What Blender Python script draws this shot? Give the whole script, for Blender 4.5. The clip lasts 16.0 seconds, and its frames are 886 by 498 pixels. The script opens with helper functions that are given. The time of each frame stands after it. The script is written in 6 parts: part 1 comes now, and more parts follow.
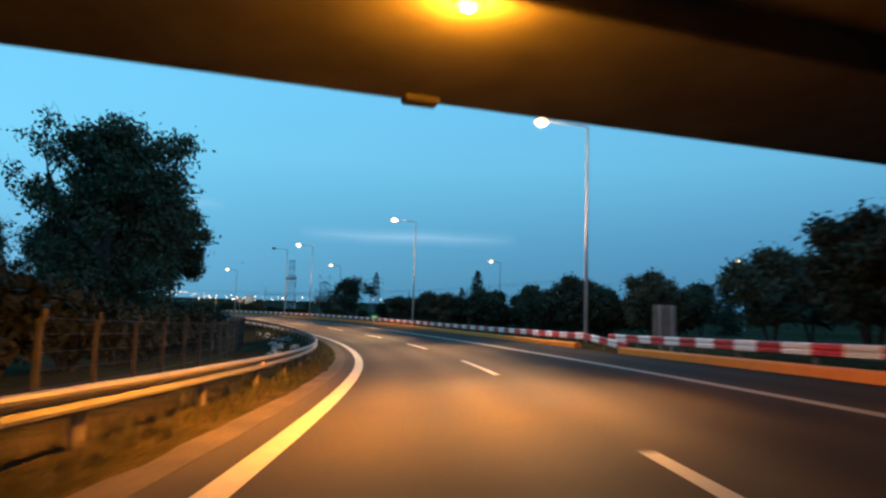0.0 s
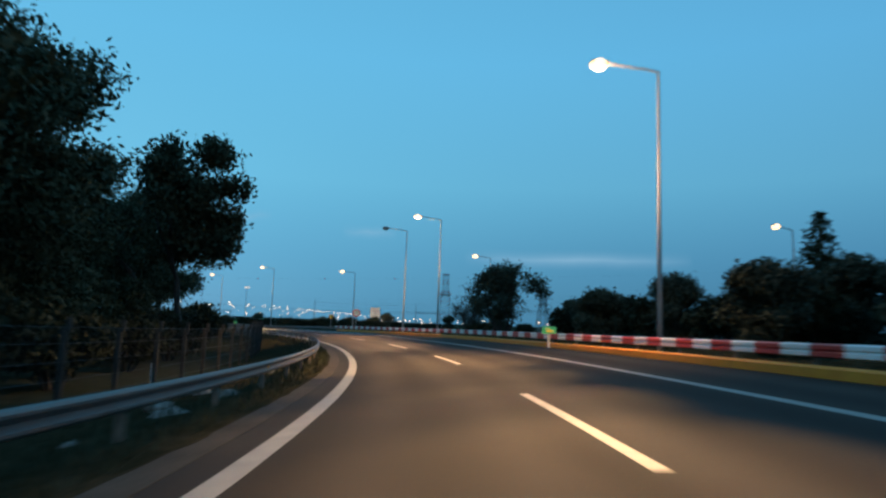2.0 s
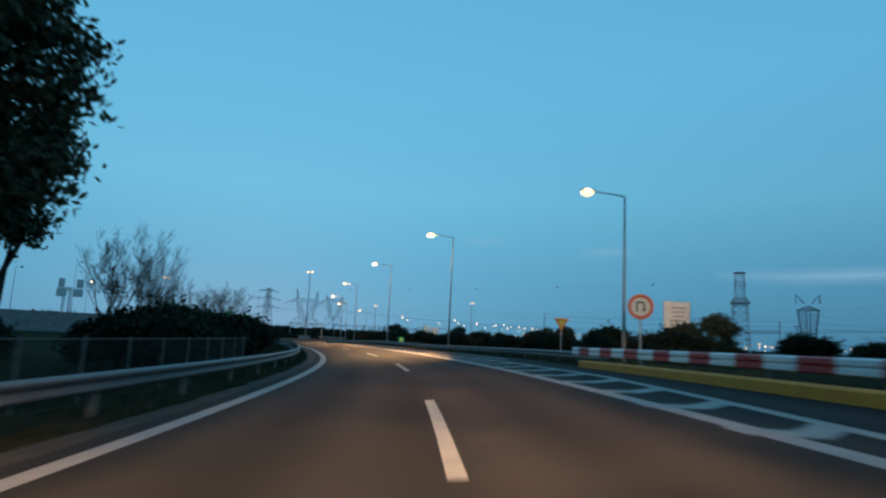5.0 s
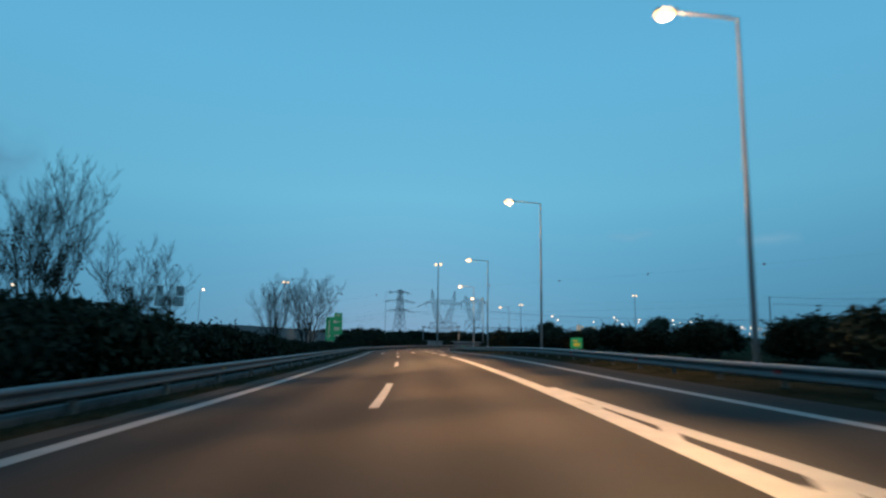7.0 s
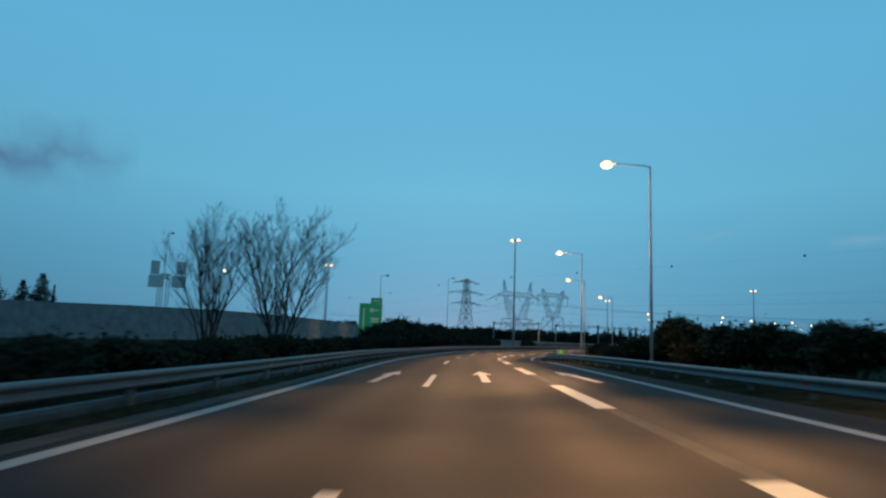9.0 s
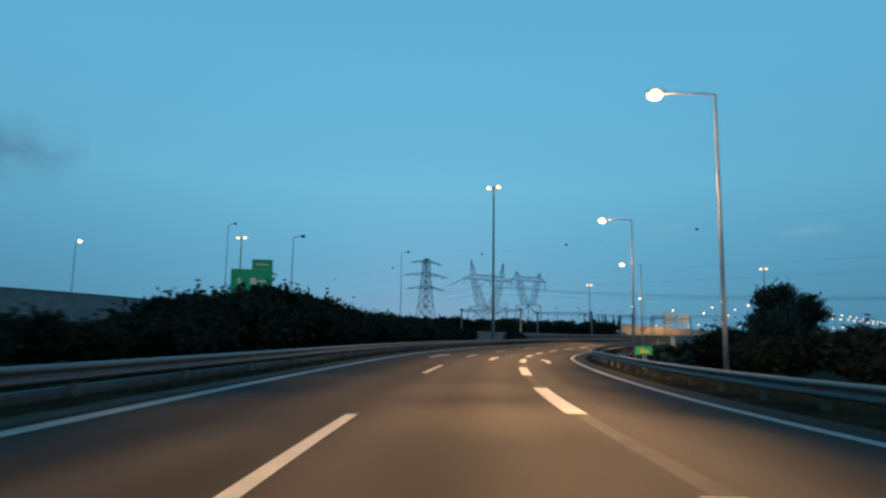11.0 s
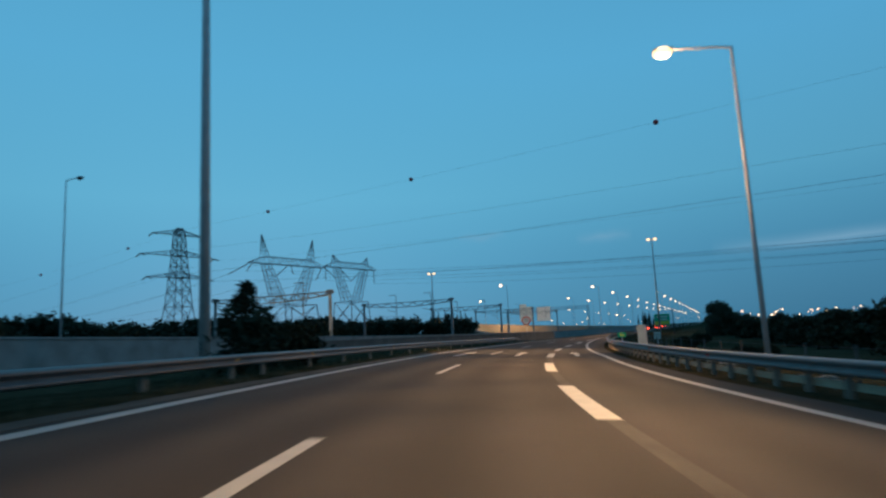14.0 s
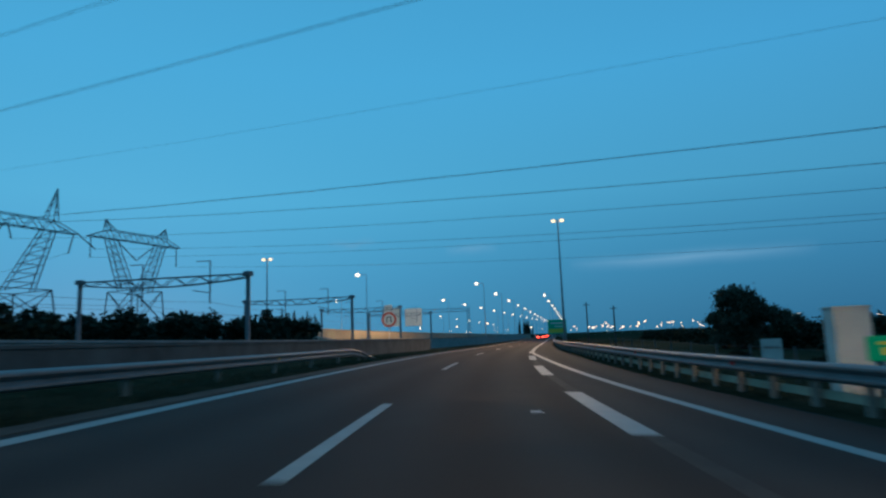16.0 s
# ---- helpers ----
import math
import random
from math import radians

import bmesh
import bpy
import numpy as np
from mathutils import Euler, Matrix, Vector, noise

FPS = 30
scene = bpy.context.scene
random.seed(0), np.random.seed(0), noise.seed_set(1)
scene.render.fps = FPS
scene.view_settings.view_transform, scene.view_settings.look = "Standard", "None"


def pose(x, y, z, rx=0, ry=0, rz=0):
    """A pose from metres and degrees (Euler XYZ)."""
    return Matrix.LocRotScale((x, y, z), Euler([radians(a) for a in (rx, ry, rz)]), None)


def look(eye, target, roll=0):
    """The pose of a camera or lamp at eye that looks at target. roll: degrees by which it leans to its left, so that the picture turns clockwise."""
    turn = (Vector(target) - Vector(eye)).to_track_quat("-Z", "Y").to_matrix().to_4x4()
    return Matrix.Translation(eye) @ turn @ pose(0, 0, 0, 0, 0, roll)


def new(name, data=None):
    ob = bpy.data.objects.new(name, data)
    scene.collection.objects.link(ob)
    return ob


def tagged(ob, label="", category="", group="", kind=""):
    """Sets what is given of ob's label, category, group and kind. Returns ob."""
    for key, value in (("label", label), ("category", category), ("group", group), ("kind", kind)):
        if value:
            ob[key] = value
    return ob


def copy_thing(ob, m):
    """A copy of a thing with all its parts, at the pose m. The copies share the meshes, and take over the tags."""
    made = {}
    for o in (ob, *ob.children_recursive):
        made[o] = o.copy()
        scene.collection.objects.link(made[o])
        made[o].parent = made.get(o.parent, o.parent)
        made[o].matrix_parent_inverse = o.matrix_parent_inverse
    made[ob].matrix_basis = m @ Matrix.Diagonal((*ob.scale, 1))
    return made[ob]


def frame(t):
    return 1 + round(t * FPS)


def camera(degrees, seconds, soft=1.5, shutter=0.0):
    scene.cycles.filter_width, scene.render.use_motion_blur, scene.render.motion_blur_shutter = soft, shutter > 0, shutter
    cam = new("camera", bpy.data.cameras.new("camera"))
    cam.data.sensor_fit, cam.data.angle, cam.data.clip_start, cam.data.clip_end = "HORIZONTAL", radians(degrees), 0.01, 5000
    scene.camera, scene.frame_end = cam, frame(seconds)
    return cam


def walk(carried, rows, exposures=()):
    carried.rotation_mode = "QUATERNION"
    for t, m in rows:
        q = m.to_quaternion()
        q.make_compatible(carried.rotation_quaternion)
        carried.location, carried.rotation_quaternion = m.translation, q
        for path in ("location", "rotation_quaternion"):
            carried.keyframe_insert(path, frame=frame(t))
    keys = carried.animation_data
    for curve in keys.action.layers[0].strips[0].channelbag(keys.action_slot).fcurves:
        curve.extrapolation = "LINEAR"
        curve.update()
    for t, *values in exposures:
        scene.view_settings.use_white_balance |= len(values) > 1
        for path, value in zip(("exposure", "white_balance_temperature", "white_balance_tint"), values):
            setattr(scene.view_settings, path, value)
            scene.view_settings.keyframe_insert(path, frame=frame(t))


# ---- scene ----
cam = camera(70.8, 16.0, soft=2.4, shutter=0.34)
PATH = [
    (0.0, pose(0.00, 0.00, 1.06, 95.35, -1.76, -0.16)),
    (0.5, pose(-0.14, 11.47, 0.63, 95.75, -1.74, 3.47)),
    (1.0, pose(-1.00, 22.89, 0.23, 96.07, -1.80, 7.35)),
    (1.5, pose(-2.77, 34.26, -0.11, 96.60, -1.79, 11.19)),
    (2.0, pose(-5.27, 45.54, -0.38, 97.05, -2.06, 14.94)),
    (2.5, pose(-8.40, 56.67, -0.57, 97.40, -2.56, 18.66)),
    (3.0, pose(-12.32, 67.61, -0.68, 97.88, -2.86, 22.05)),
    (3.5, pose(-16.88, 78.35, -0.74, 98.19, -3.01, 25.35)),
    (4.0, pose(-22.05, 88.84, -0.77, 98.26, -3.31, 28.81)),
    (4.5, pose(-27.84, 99.09, -0.79, 98.21, -3.17, 32.61)),
    (5.0, pose(-34.34, 108.97, -0.82, 98.15, -2.80, 36.41)),
    (5.5, pose(-41.49, 118.46, -0.86, 98.10, -2.35, 40.02)),
    (6.0, pose(-49.22, 127.51, -0.91, 98.07, -1.88, 43.38)),
    (6.5, pose(-57.46, 136.12, -0.96, 98.05, -1.37, 46.57)),
    (7.0, pose(-66.21, 144.20, -1.02, 98.03, -0.74, 49.80)),
    (7.5, pose(-75.30, 151.83, -1.07, 98.08, -0.76, 52.63)),
    (8.0, pose(-84.74, 158.98, -1.14, 98.15, -1.61, 54.54)),
    (8.5, pose(-94.29, 166.02, -1.24, 97.93, -1.80, 55.56)),
    (9.0, pose(-103.91, 173.02, -1.37, 97.77, -2.07, 55.99)),
    (9.5, pose(-113.62, 180.00, -1.53, 97.55, -2.08, 55.64)),
    (10.0, pose(-123.31, 187.11, -1.72, 97.39, -1.87, 54.85)),
    (10.5, pose(-132.95, 194.42, -1.92, 97.34, -1.47, 53.81)),
    (11.0, pose(-142.49, 201.97, -2.14, 97.38, -0.87, 52.55)),
    (11.5, pose(-151.90, 209.81, -2.35, 97.48, -0.07, 50.92)),
    (12.0, pose(-161.06, 218.05, -2.56, 97.52, 0.95, 48.62)),
    (12.5, pose(-169.90, 226.77, -2.77, 97.64, 1.65, 46.06)),
    (13.0, pose(-178.35, 235.98, -2.95, 97.80, 2.11, 43.28)),
    (13.5, pose(-186.41, 245.54, -3.09, 97.98, 2.40, 40.20)),
    (14.0, pose(-193.95, 255.52, -3.19, 98.11, 2.80, 37.03)),
    (14.5, pose(-200.83, 266.03, -3.24, 98.10, 2.88, 33.83)),
    (15.0, pose(-207.17, 276.85, -3.25, 98.27, 2.87, 30.81)),
    (15.5, pose(-212.96, 287.89, -3.26, 98.40, 2.30, 27.74)),
    (16.0, pose(-218.06, 299.22, -3.32, 98.35, 2.13, 24.92)),
]
walk(cam, PATH, [(0.0, 0.58, 6500, 10), (0.5, 0.42, 6480, 10), (1.5, 0.23, 6450, 10), (4.0, 0.16, 6500, 10), (6.5, 0.05, 6600, 10), (9.0, 0.02, 6600, 10), (12.5, -0.03, 6650, 10), (14.0, -0.13, 6250, 8), (15.0, -0.14, 5700, 3), (16.0, -0.18, 5580, 3)])

# ---------------------------------------------------------------- dusk sky and lights
world = bpy.data.worlds.new("dusk_sky")
scene.world = world
world.use_nodes = True
wn, wl = world.node_tree.nodes, world.node_tree.links
wn.clear()


def wmath(op, a, b=None, clamp=False):
    n = wn.new("ShaderNodeMath")
    n.operation, n.use_clamp = op, clamp
    for i, v in enumerate((a, b)):
        if v is None:
            continue
        if isinstance(v, (int, float)):
            n.inputs[i].default_value = v
        else:
            wl.new(v, n.inputs[i])
    return n.outputs[0]


SUNSET = 54.0                     # degrees to the left of +y, where the sun went down
geo = wn.new("ShaderNodeTexCoord")
split = wn.new("ShaderNodeSeparateXYZ")
wl.new(geo.outputs["Generated"], split.inputs[0])
height = wmath("MAXIMUM", split.outputs[2], 0.0)
ramp = wn.new("ShaderNodeValToRGB")
wl.new(height, ramp.inputs[0])
ramp.color_ramp.elements[0].position, ramp.color_ramp.elements[0].color = 0.0, (0.062, 0.228, 0.425, 1)
ramp.color_ramp.elements[1].position, ramp.color_ramp.elements[1].color = 1.0, (0.050, 0.210, 0.420, 1)
for at, c in ((0.10, (0.080, 0.296, 0.525, 1)), (0.22, (0.118, 0.405, 0.640, 1)), (0.40, (0.096, 0.362, 0.625, 1))):
    ramp.color_ramp.elements.new(at).color = c
# brighter towards the sunset, darker away from it
toward = wmath("ADD", wmath("MULTIPLY", split.outputs[0], -math.sin(radians(SUNSET))), wmath("MULTIPLY", split.outputs[1], math.cos(radians(SUNSET))))
haze = wmath("MULTIPLY", wmath("SUBTRACT", 1.0, wmath("MULTIPLY", height, 2.5), True), wmath("SUBTRACT", 1.0, wmath("POWER", wmath("MAXIMUM", toward, 0.0), 6.0)))
glow = wmath("SUBTRACT", wmath("ADD", wmath("MULTIPLY", toward, 0.20), 0.95), wmath("MULTIPLY", haze, 0.41))
tint = wn.new("ShaderNodeMix")
tint.data_type, tint.blend_type = "RGBA", "MIX"
wl.new(wmath("MULTIPLY", wmath("MAXIMUM", toward, 0.0), 0.30), tint.inputs["Factor"])
wl.new(ramp.outputs[0], tint.inputs["A"])
tint.inputs["B"].default_value = (0.118, 0.435, 0.545, 1)
# the last light of a sun below the horizon, from the atmosphere model
sky = wn.new("ShaderNodeTexSky")
sky.sky_type, sky.sun_disc = "NISHITA", False
sky.sun_elevation, sky.sun_rotation = radians(1.0), radians(-SUNSET)


def wisp(azimuth, elevation, wide, high, tilt, ragged=0.05, grain=9.0):
    """A soft strip of cloud: how much of it lies in this direction, 0 to 1. Degrees, azimuth to the left of +y."""
    az = wmath("ARCTAN2", wmath("MULTIPLY", split.outputs[0], -1.0), split.outputs[1])
    el = wmath("ARCSINE", split.outputs[2])
    da = wmath("SUBTRACT", az, radians(azimuth))
    wave = wn.new("ShaderNodeTexNoise")
    wave.inputs["Scale"].default_value, wave.inputs["Detail"].default_value = grain, 4.0
    wl.new(geo.outputs["Generated"], wave.inputs["Vector"])
    bend = wmath("MULTIPLY", wmath("SUBTRACT", wave.outputs["Fac"], 0.5), ragged)
    de = wmath("SUBTRACT", wmath("SUBTRACT", el, radians(elevation)), wmath("ADD", wmath("MULTIPLY", da, tilt), bend))
    a = wmath("SUBTRACT", 1.0, wmath("ABSOLUTE", wmath("DIVIDE", da, radians(wide))), True)
    e = wmath("SUBTRACT", 1.0, wmath("ABSOLUTE", wmath("DIVIDE", de, radians(high))), True)
    return wmath("MULTIPLY", wmath("MULTIPLY", e, e), wmath("POWER", a, 0.6))


base = wn.new("ShaderNodeMix")
base.data_type, base.blend_type = "RGBA", "MULTIPLY"
base.inputs["Factor"].default_value = 1.0
wl.new(tint.outputs["Result"], base.inputs["A"])
gray = wn.new("ShaderNodeCombineColor")
for i in range(3):
    wl.new(glow, gray.inputs[i])
wl.new(gray.outputs[0], base.inputs["B"])
air = wn.new("ShaderNodeMix")
air.data_type, air.blend_type = "RGBA", "ADD"
air.inputs["Factor"].default_value = 0.004
wl.new(base.outputs["Result"], air.inputs["A"])
wl.new(sky.outputs[0], air.inputs["B"])
last = air.outputs["Result"]
for spec, c, f in (((3.2, 6.3, 10.0, 1.1, 0.0, 0.016, 6.0), (0.28, 0.47, 0.63, 1), 0.55),
                                 ((94.0, 12.2, 11.0, 3.6, -0.10, 0.075, 20.0), (0.078, 0.185, 0.320, 1), 1.0),
                                 ((22.0, 8.4, 2.5, 0.8, 0.0), (0.22, 0.42, 0.58, 1), 0.5),
                                 ((33.0, 9.0, 2.2, 0.7, 0.0), (0.20, 0.40, 0.56, 1), 0.5)):
    m = wn.new("ShaderNodeMix")
    m.data_type = "RGBA"
    wl.new(wmath("MULTIPLY", wisp(*spec), f), m.inputs["Factor"])
    wl.new(last, m.inputs["A"])
    m.inputs["B"].default_value = c
    last = m.outputs["Result"]
back = wn.new("ShaderNodeBackground")
back.inputs["Strength"].default_value = 1.0
wl.new(last, back.inputs["Color"])
out = wn.new("ShaderNodeOutputWorld")
wl.new(back.outputs[0], out.inputs["Surface"])

SODIUM, WARM = (1.0, 0.37, 0.055), (1.0, 0.565, 0.235)
BRIDGE_TONE = (1.0, 0.325, 0.015)
LAMP_W, BRIDGE_W = 14400.0, 14500.0


def bulb(place, watts, colour, size=0.25, cone=152.0, aim=None, bare=False, blend=0.55):
    """The light of a lantern, which is shielded above, or an added spot: a wide cone down, or towards aim; a bare one
    shines all round.
    """
    data = bpy.data.lights.new("lamp_or_added_light", "POINT" if bare else "SPOT")
    data.energy, data.color, data.shadow_soft_size = watts, colour, size
    if not bare:
        data.spot_size, data.spot_blend = radians(cone), blend
    ob = new("lamp_or_added_light", data)
    ob.matrix_basis = look(place, aim or (place[0], place[1] + 0.001, place[2] - 5))
    return ob


# ---------------------------------------------------------------- materials
def material(name, a, b, scale=6.0, rough=0.7, metal=0.0, bump=0.15, fine=60.0, vary=0.0, rough_b=None, spec=0.5, bump_size=0.01):
    """Two tones mixed by coarse and fine noise at real size, with a relief; vary: how far single objects differ in brightness."""
    m = bpy.data.materials.new(name)
    m.use_nodes = True
    n, l = m.node_tree.nodes, m.node_tree.links
    p = n["Principled BSDF"]
    co = n.new("ShaderNodeTexCoord")
    big, small = n.new("ShaderNodeTexNoise"), n.new("ShaderNodeTexNoise")
    big.inputs["Scale"].default_value, big.inputs["Detail"].default_value = scale, 5.0
    small.inputs["Scale"].default_value, small.inputs["Detail"].default_value = fine, 3.0
    for t in (big, small):
        l.new(co.outputs["Object"], t.inputs["Vector"])
    mix = n.new("ShaderNodeMath")
    mix.operation = "ADD"
    l.new(big.outputs["Fac"], mix.inputs[0])
    half = n.new("ShaderNodeMath")
    half.operation = "MULTIPLY_ADD"
    l.new(small.outputs["Fac"], half.inputs[0])
    half.inputs[1].default_value, half.inputs[2].default_value = 0.8, -0.4
    l.new(half.outputs[0], mix.inputs[1])
    sharp = n.new("ShaderNodeMapRange")
    sharp.inputs[1].default_value, sharp.inputs[2].default_value = 0.25, 0.75
    l.new(mix.outputs[0], sharp.inputs[0])
    col = n.new("ShaderNodeMix")
    col.data_type = "RGBA"
    l.new(sharp.outputs[0], col.inputs["Factor"])
    col.inputs["A"].default_value, col.inputs["B"].default_value = (*a, 1), (*b, 1)
    colour = col.outputs["Result"]
    if vary:
        info, hsv, rng = n.new("ShaderNodeObjectInfo"), n.new("ShaderNodeHueSaturation"), n.new("ShaderNodeMapRange")
        l.new(info.outputs["Random"], rng.inputs[0])
        rng.inputs[3].default_value, rng.inputs[4].default_value = 1 - vary, 1 + vary
        l.new(rng.outputs[0], hsv.inputs["Value"])
        l.new(colour, hsv.inputs["Color"])
        colour = hsv.outputs[0]
    l.new(colour, p.inputs["Base Color"])
    rr = n.new("ShaderNodeMapRange")
    l.new(sharp.outputs[0], rr.inputs[0])
    rr.inputs[3].default_value, rr.inputs[4].default_value = rough, rough if rough_b is None else rough_b
    l.new(rr.outputs[0], p.inputs["Roughness"])
    p.inputs["Metallic"].default_value = metal
    p.inputs["Specular IOR Level"].default_value = spec
    if spec < 0.08:
        p.inputs["IOR"].default_value = 1.01
    if bump:
        bp = n.new("ShaderNodeBump")
        bp.inputs["Strength"].default_value, bp.inputs["Distance"].default_value = bump, bump_size
        l.new(mix.outputs[0], bp.inputs["Height"])
        l.new(bp.outputs[0], p.inputs["Normal"])
    return m


def glowing(name, colour, strength):
    m = bpy.data.materials.new(name)
    m.use_nodes = True
    p = m.node_tree.nodes["Principled BSDF"]
    p.inputs["Base Color"].default_value = (0.8, 0.8, 0.8, 1)
    p.inputs["Emission Color"].default_value = (*colour, 1)
    p.inputs["Emission Strength"].default_value = strength
    return m


ASPHALT = material("asphalt", (0.024, 0.021, 0.0185), (0.042, 0.0365, 0.0315), scale=0.6, rough=0.80, rough_b=0.93, bump=0.35, fine=140, bump_size=0.004, spec=0.10)


def wheel_wear(m):
    """Two paler, smoother wheel tracks in each 3.45 m lane, uneven along the road."""
    n, l = m.node_tree.nodes, m.node_tree.links
    p = n["Principled BSDF"]
    att = n.new("ShaderNodeAttribute")
    att.attribute_name = "across"
    co, soft = n.new("ShaderNodeTexCoord"), n.new("ShaderNodeTexNoise")
    soft.inputs["Scale"].default_value, soft.inputs["Detail"].default_value = 0.13, 3.0
    l.new(co.outputs["Object"], soft.inputs["Vector"])

    def calc(op, a, b):
        q = n.new("ShaderNodeMath")
        q.operation = op
        for i, v in enumerate((a, b)):
            if isinstance(v, float):
                q.inputs[i].default_value = v
            else:
                l.new(v, q.inputs[i])
        return q.outputs[0]

    wave = calc("COSINE", calc("MULTIPLY", calc("ADD", calc("ADD", att.outputs["Fac"], -0.86), calc("MULTIPLY", soft.outputs["Fac"], 0.5)), 2 * math.pi / 1.725), 0.0)
    gain = calc("ADD", calc("MULTIPLY", calc("MULTIPLY", wave, soft.outputs["Fac"]), 0.42), 1.0)
    old = p.inputs["Base Color"].links[0].from_socket
    hsv = n.new("ShaderNodeHueSaturation")
    l.new(old, hsv.inputs["Color"])
    l.new(gain, hsv.inputs["Value"])
    l.new(hsv.outputs[0], p.inputs["Base Color"])


wheel_wear(ASPHALT)
GUTTER = material("dirty_gutter_concrete", (0.032, 0.026, 0.019), (0.082, 0.067, 0.050), scale=0.9, rough=0.9, bump=0.5, fine=20, bump_size=0.01, spec=0.2)
ASPHALT_OLD = material("worn_asphalt", (0.031, 0.028, 0.0245), (0.054, 0.049, 0.042), scale=2.0, rough=0.82, bump=0.3, fine=150, bump_size=0.004, spec=0.12)
PAINT = material("road_paint", (0.21, 0.20, 0.175), (0.35, 0.335, 0.297), scale=3.0, rough=0.55, rough_b=0.75, bump=0.2, fine=90, bump_size=0.003)
GRASS_SOIL = material("dry_grass_soil", (0.014, 0.015, 0.008), (0.054, 0.044, 0.026), scale=0.8, rough=1.0, bump=0.7, fine=9, bump_size=0.06, spec=0.05)
FIELD = material("dark_field", (0.022, 0.026, 0.014), (0.058, 0.054, 0.034), scale=0.05, rough=1.0, spec=0.03, bump=0.6, fine=1.5, bump_size=0.15)
CONCRETE = material("concrete", (0.20, 0.19, 0.175), (0.34, 0.33, 0.31), scale=0.9, rough=0.85, bump=0.3, fine=40, bump_size=0.006)
# darker grey than plain concrete, for the bridge underside, kerbs and low walls
DARK_CONCRETE = material("dark_grey_concrete", (0.055, 0.052, 0.048), (0.12, 0.115, 0.105), scale=0.5, rough=0.88, bump=0.3, fine=30, bump_size=0.008)
OLD_POST = material("blackened_concrete_post", (0.022, 0.021, 0.018), (0.058, 0.055, 0.048), scale=1.5, rough=0.9, bump=0.3, fine=30, bump_size=0.006)
RAMP_WALL = material("sandy_concrete", (0.30, 0.25, 0.19), (0.44, 0.38, 0.29), scale=0.25, rough=0.85, bump=0.3, fine=20, bump_size=0.01)
GALV = material("galvanised_steel", (0.13, 0.125, 0.12), (0.22, 0.215, 0.21), scale=3.0, rough=0.45, rough_b=0.65, metal=0.55, bump=0.05, fine=30, vary=0.12)
POST_STEEL = material("post_steel", (0.12, 0.115, 0.10), (0.22, 0.21, 0.185), scale=6.0, rough=0.6, metal=0.5, bump=0.05, fine=50, vary=0.2)
POLE_STEEL = material("lamp_pole_steel", (0.42, 0.42, 0.415), (0.56, 0.555, 0.54), scale=1.5, rough=0.6, metal=0.0, bump=0.04, fine=30)
LATTICE = material("lattice_steel", (0.16, 0.16, 0.165), (0.25, 0.25, 0.255), scale=1.0, rough=0.65, metal=0.3, bump=0.0)
LATTICE_RED = material("red_tower_paint", (0.36, 0.05, 0.04), (0.46, 0.08, 0.06), scale=1.0, rough=0.6, bump=0.0)
LATTICE_WHITE = material("white_tower_paint", (0.68, 0.68, 0.68), (0.80, 0.79, 0.77), scale=1.0, rough=0.6, bump=0.0)
INSULATOR = material("brown_glass_insulator", (0.05, 0.03, 0.025), (0.08, 0.05, 0.04), rough=0.3, bump=0.0)
SAND_CONCRETE = material("soiled_sandy_concrete", (0.32, 0.245, 0.16), (0.50, 0.40, 0.27), scale=1.6, rough=0.85, bump=0.35, fine=45, vary=0.15)
PALE_STEEL = material("weathered_and_lit_steel", (0.14, 0.115, 0.088), (0.25, 0.21, 0.165), scale=5.0, rough=0.75, metal=0.1, bump=0.1, fine=40, vary=0.15)
WIRE = material("aluminium_wire", (0.04, 0.04, 0.045), (0.07, 0.07, 0.075), rough=0.6, metal=0.4, bump=0.0)
RED_PLASTIC = material("red_barrier_paint", (0.42, 0.022, 0.022), (0.56, 0.042, 0.036), scale=4.0, rough=0.45, bump=0.05, vary=0.15)
WHITE_PLASTIC = material("white_barrier_paint", (0.68, 0.68, 0.66), (0.84, 0.83, 0.80), scale=4.0, rough=0.45, bump=0.05, vary=0.10)
YELLOW_KERB = material("yellow_kerb_paint", (0.72, 0.20, 0.005), (0.84, 0.29, 0.009), scale=2.0, rough=0.65, bump=0.25, fine=40)
SIGN_GREEN = material("green_sign_sheet", (0.008, 0.40, 0.18), (0.014, 0.48, 0.22), scale=1.5, rough=0.35, bump=0.0)
SIGN_YELLOW = material("yellow_sign_sheet", (0.62, 0.52, 0.05), (0.74, 0.62, 0.08), scale=3.0, rough=0.4, bump=0.0)
SIGN_WHITE = material("white_sign_sheet", (0.68, 0.66, 0.60), (0.80, 0.78, 0.72), scale=2.0, rough=0.4, bump=0.0)
SIGN_RED = material("red_sign_sheet", (0.55, 0.035, 0.012), (0.66, 0.06, 0.02), scale=3.0, rough=0.4, bump=0.0)
SIGN_ORANGE = material("orange_sign_sheet", (0.70, 0.22, 0.02), (0.80, 0.30, 0.03), scale=3.0, rough=0.4, bump=0.0)
SIGN_DARK = material("dark_sign_ink", (0.02, 0.02, 0.02), (0.04, 0.035, 0.03), rough=0.5, bump=0.0)
SIGN_BACK = material("aluminium_sign_back", (0.32, 0.30, 0.26), (0.44, 0.42, 0.37), scale=3.0, rough=0.55, metal=0.3, bump=0.05)
CREAM = material("weathered_cream_paint", (0.50, 0.46, 0.39), (0.66, 0.62, 0.54), scale=1.2, rough=0.7, bump=0.15, fine=30)
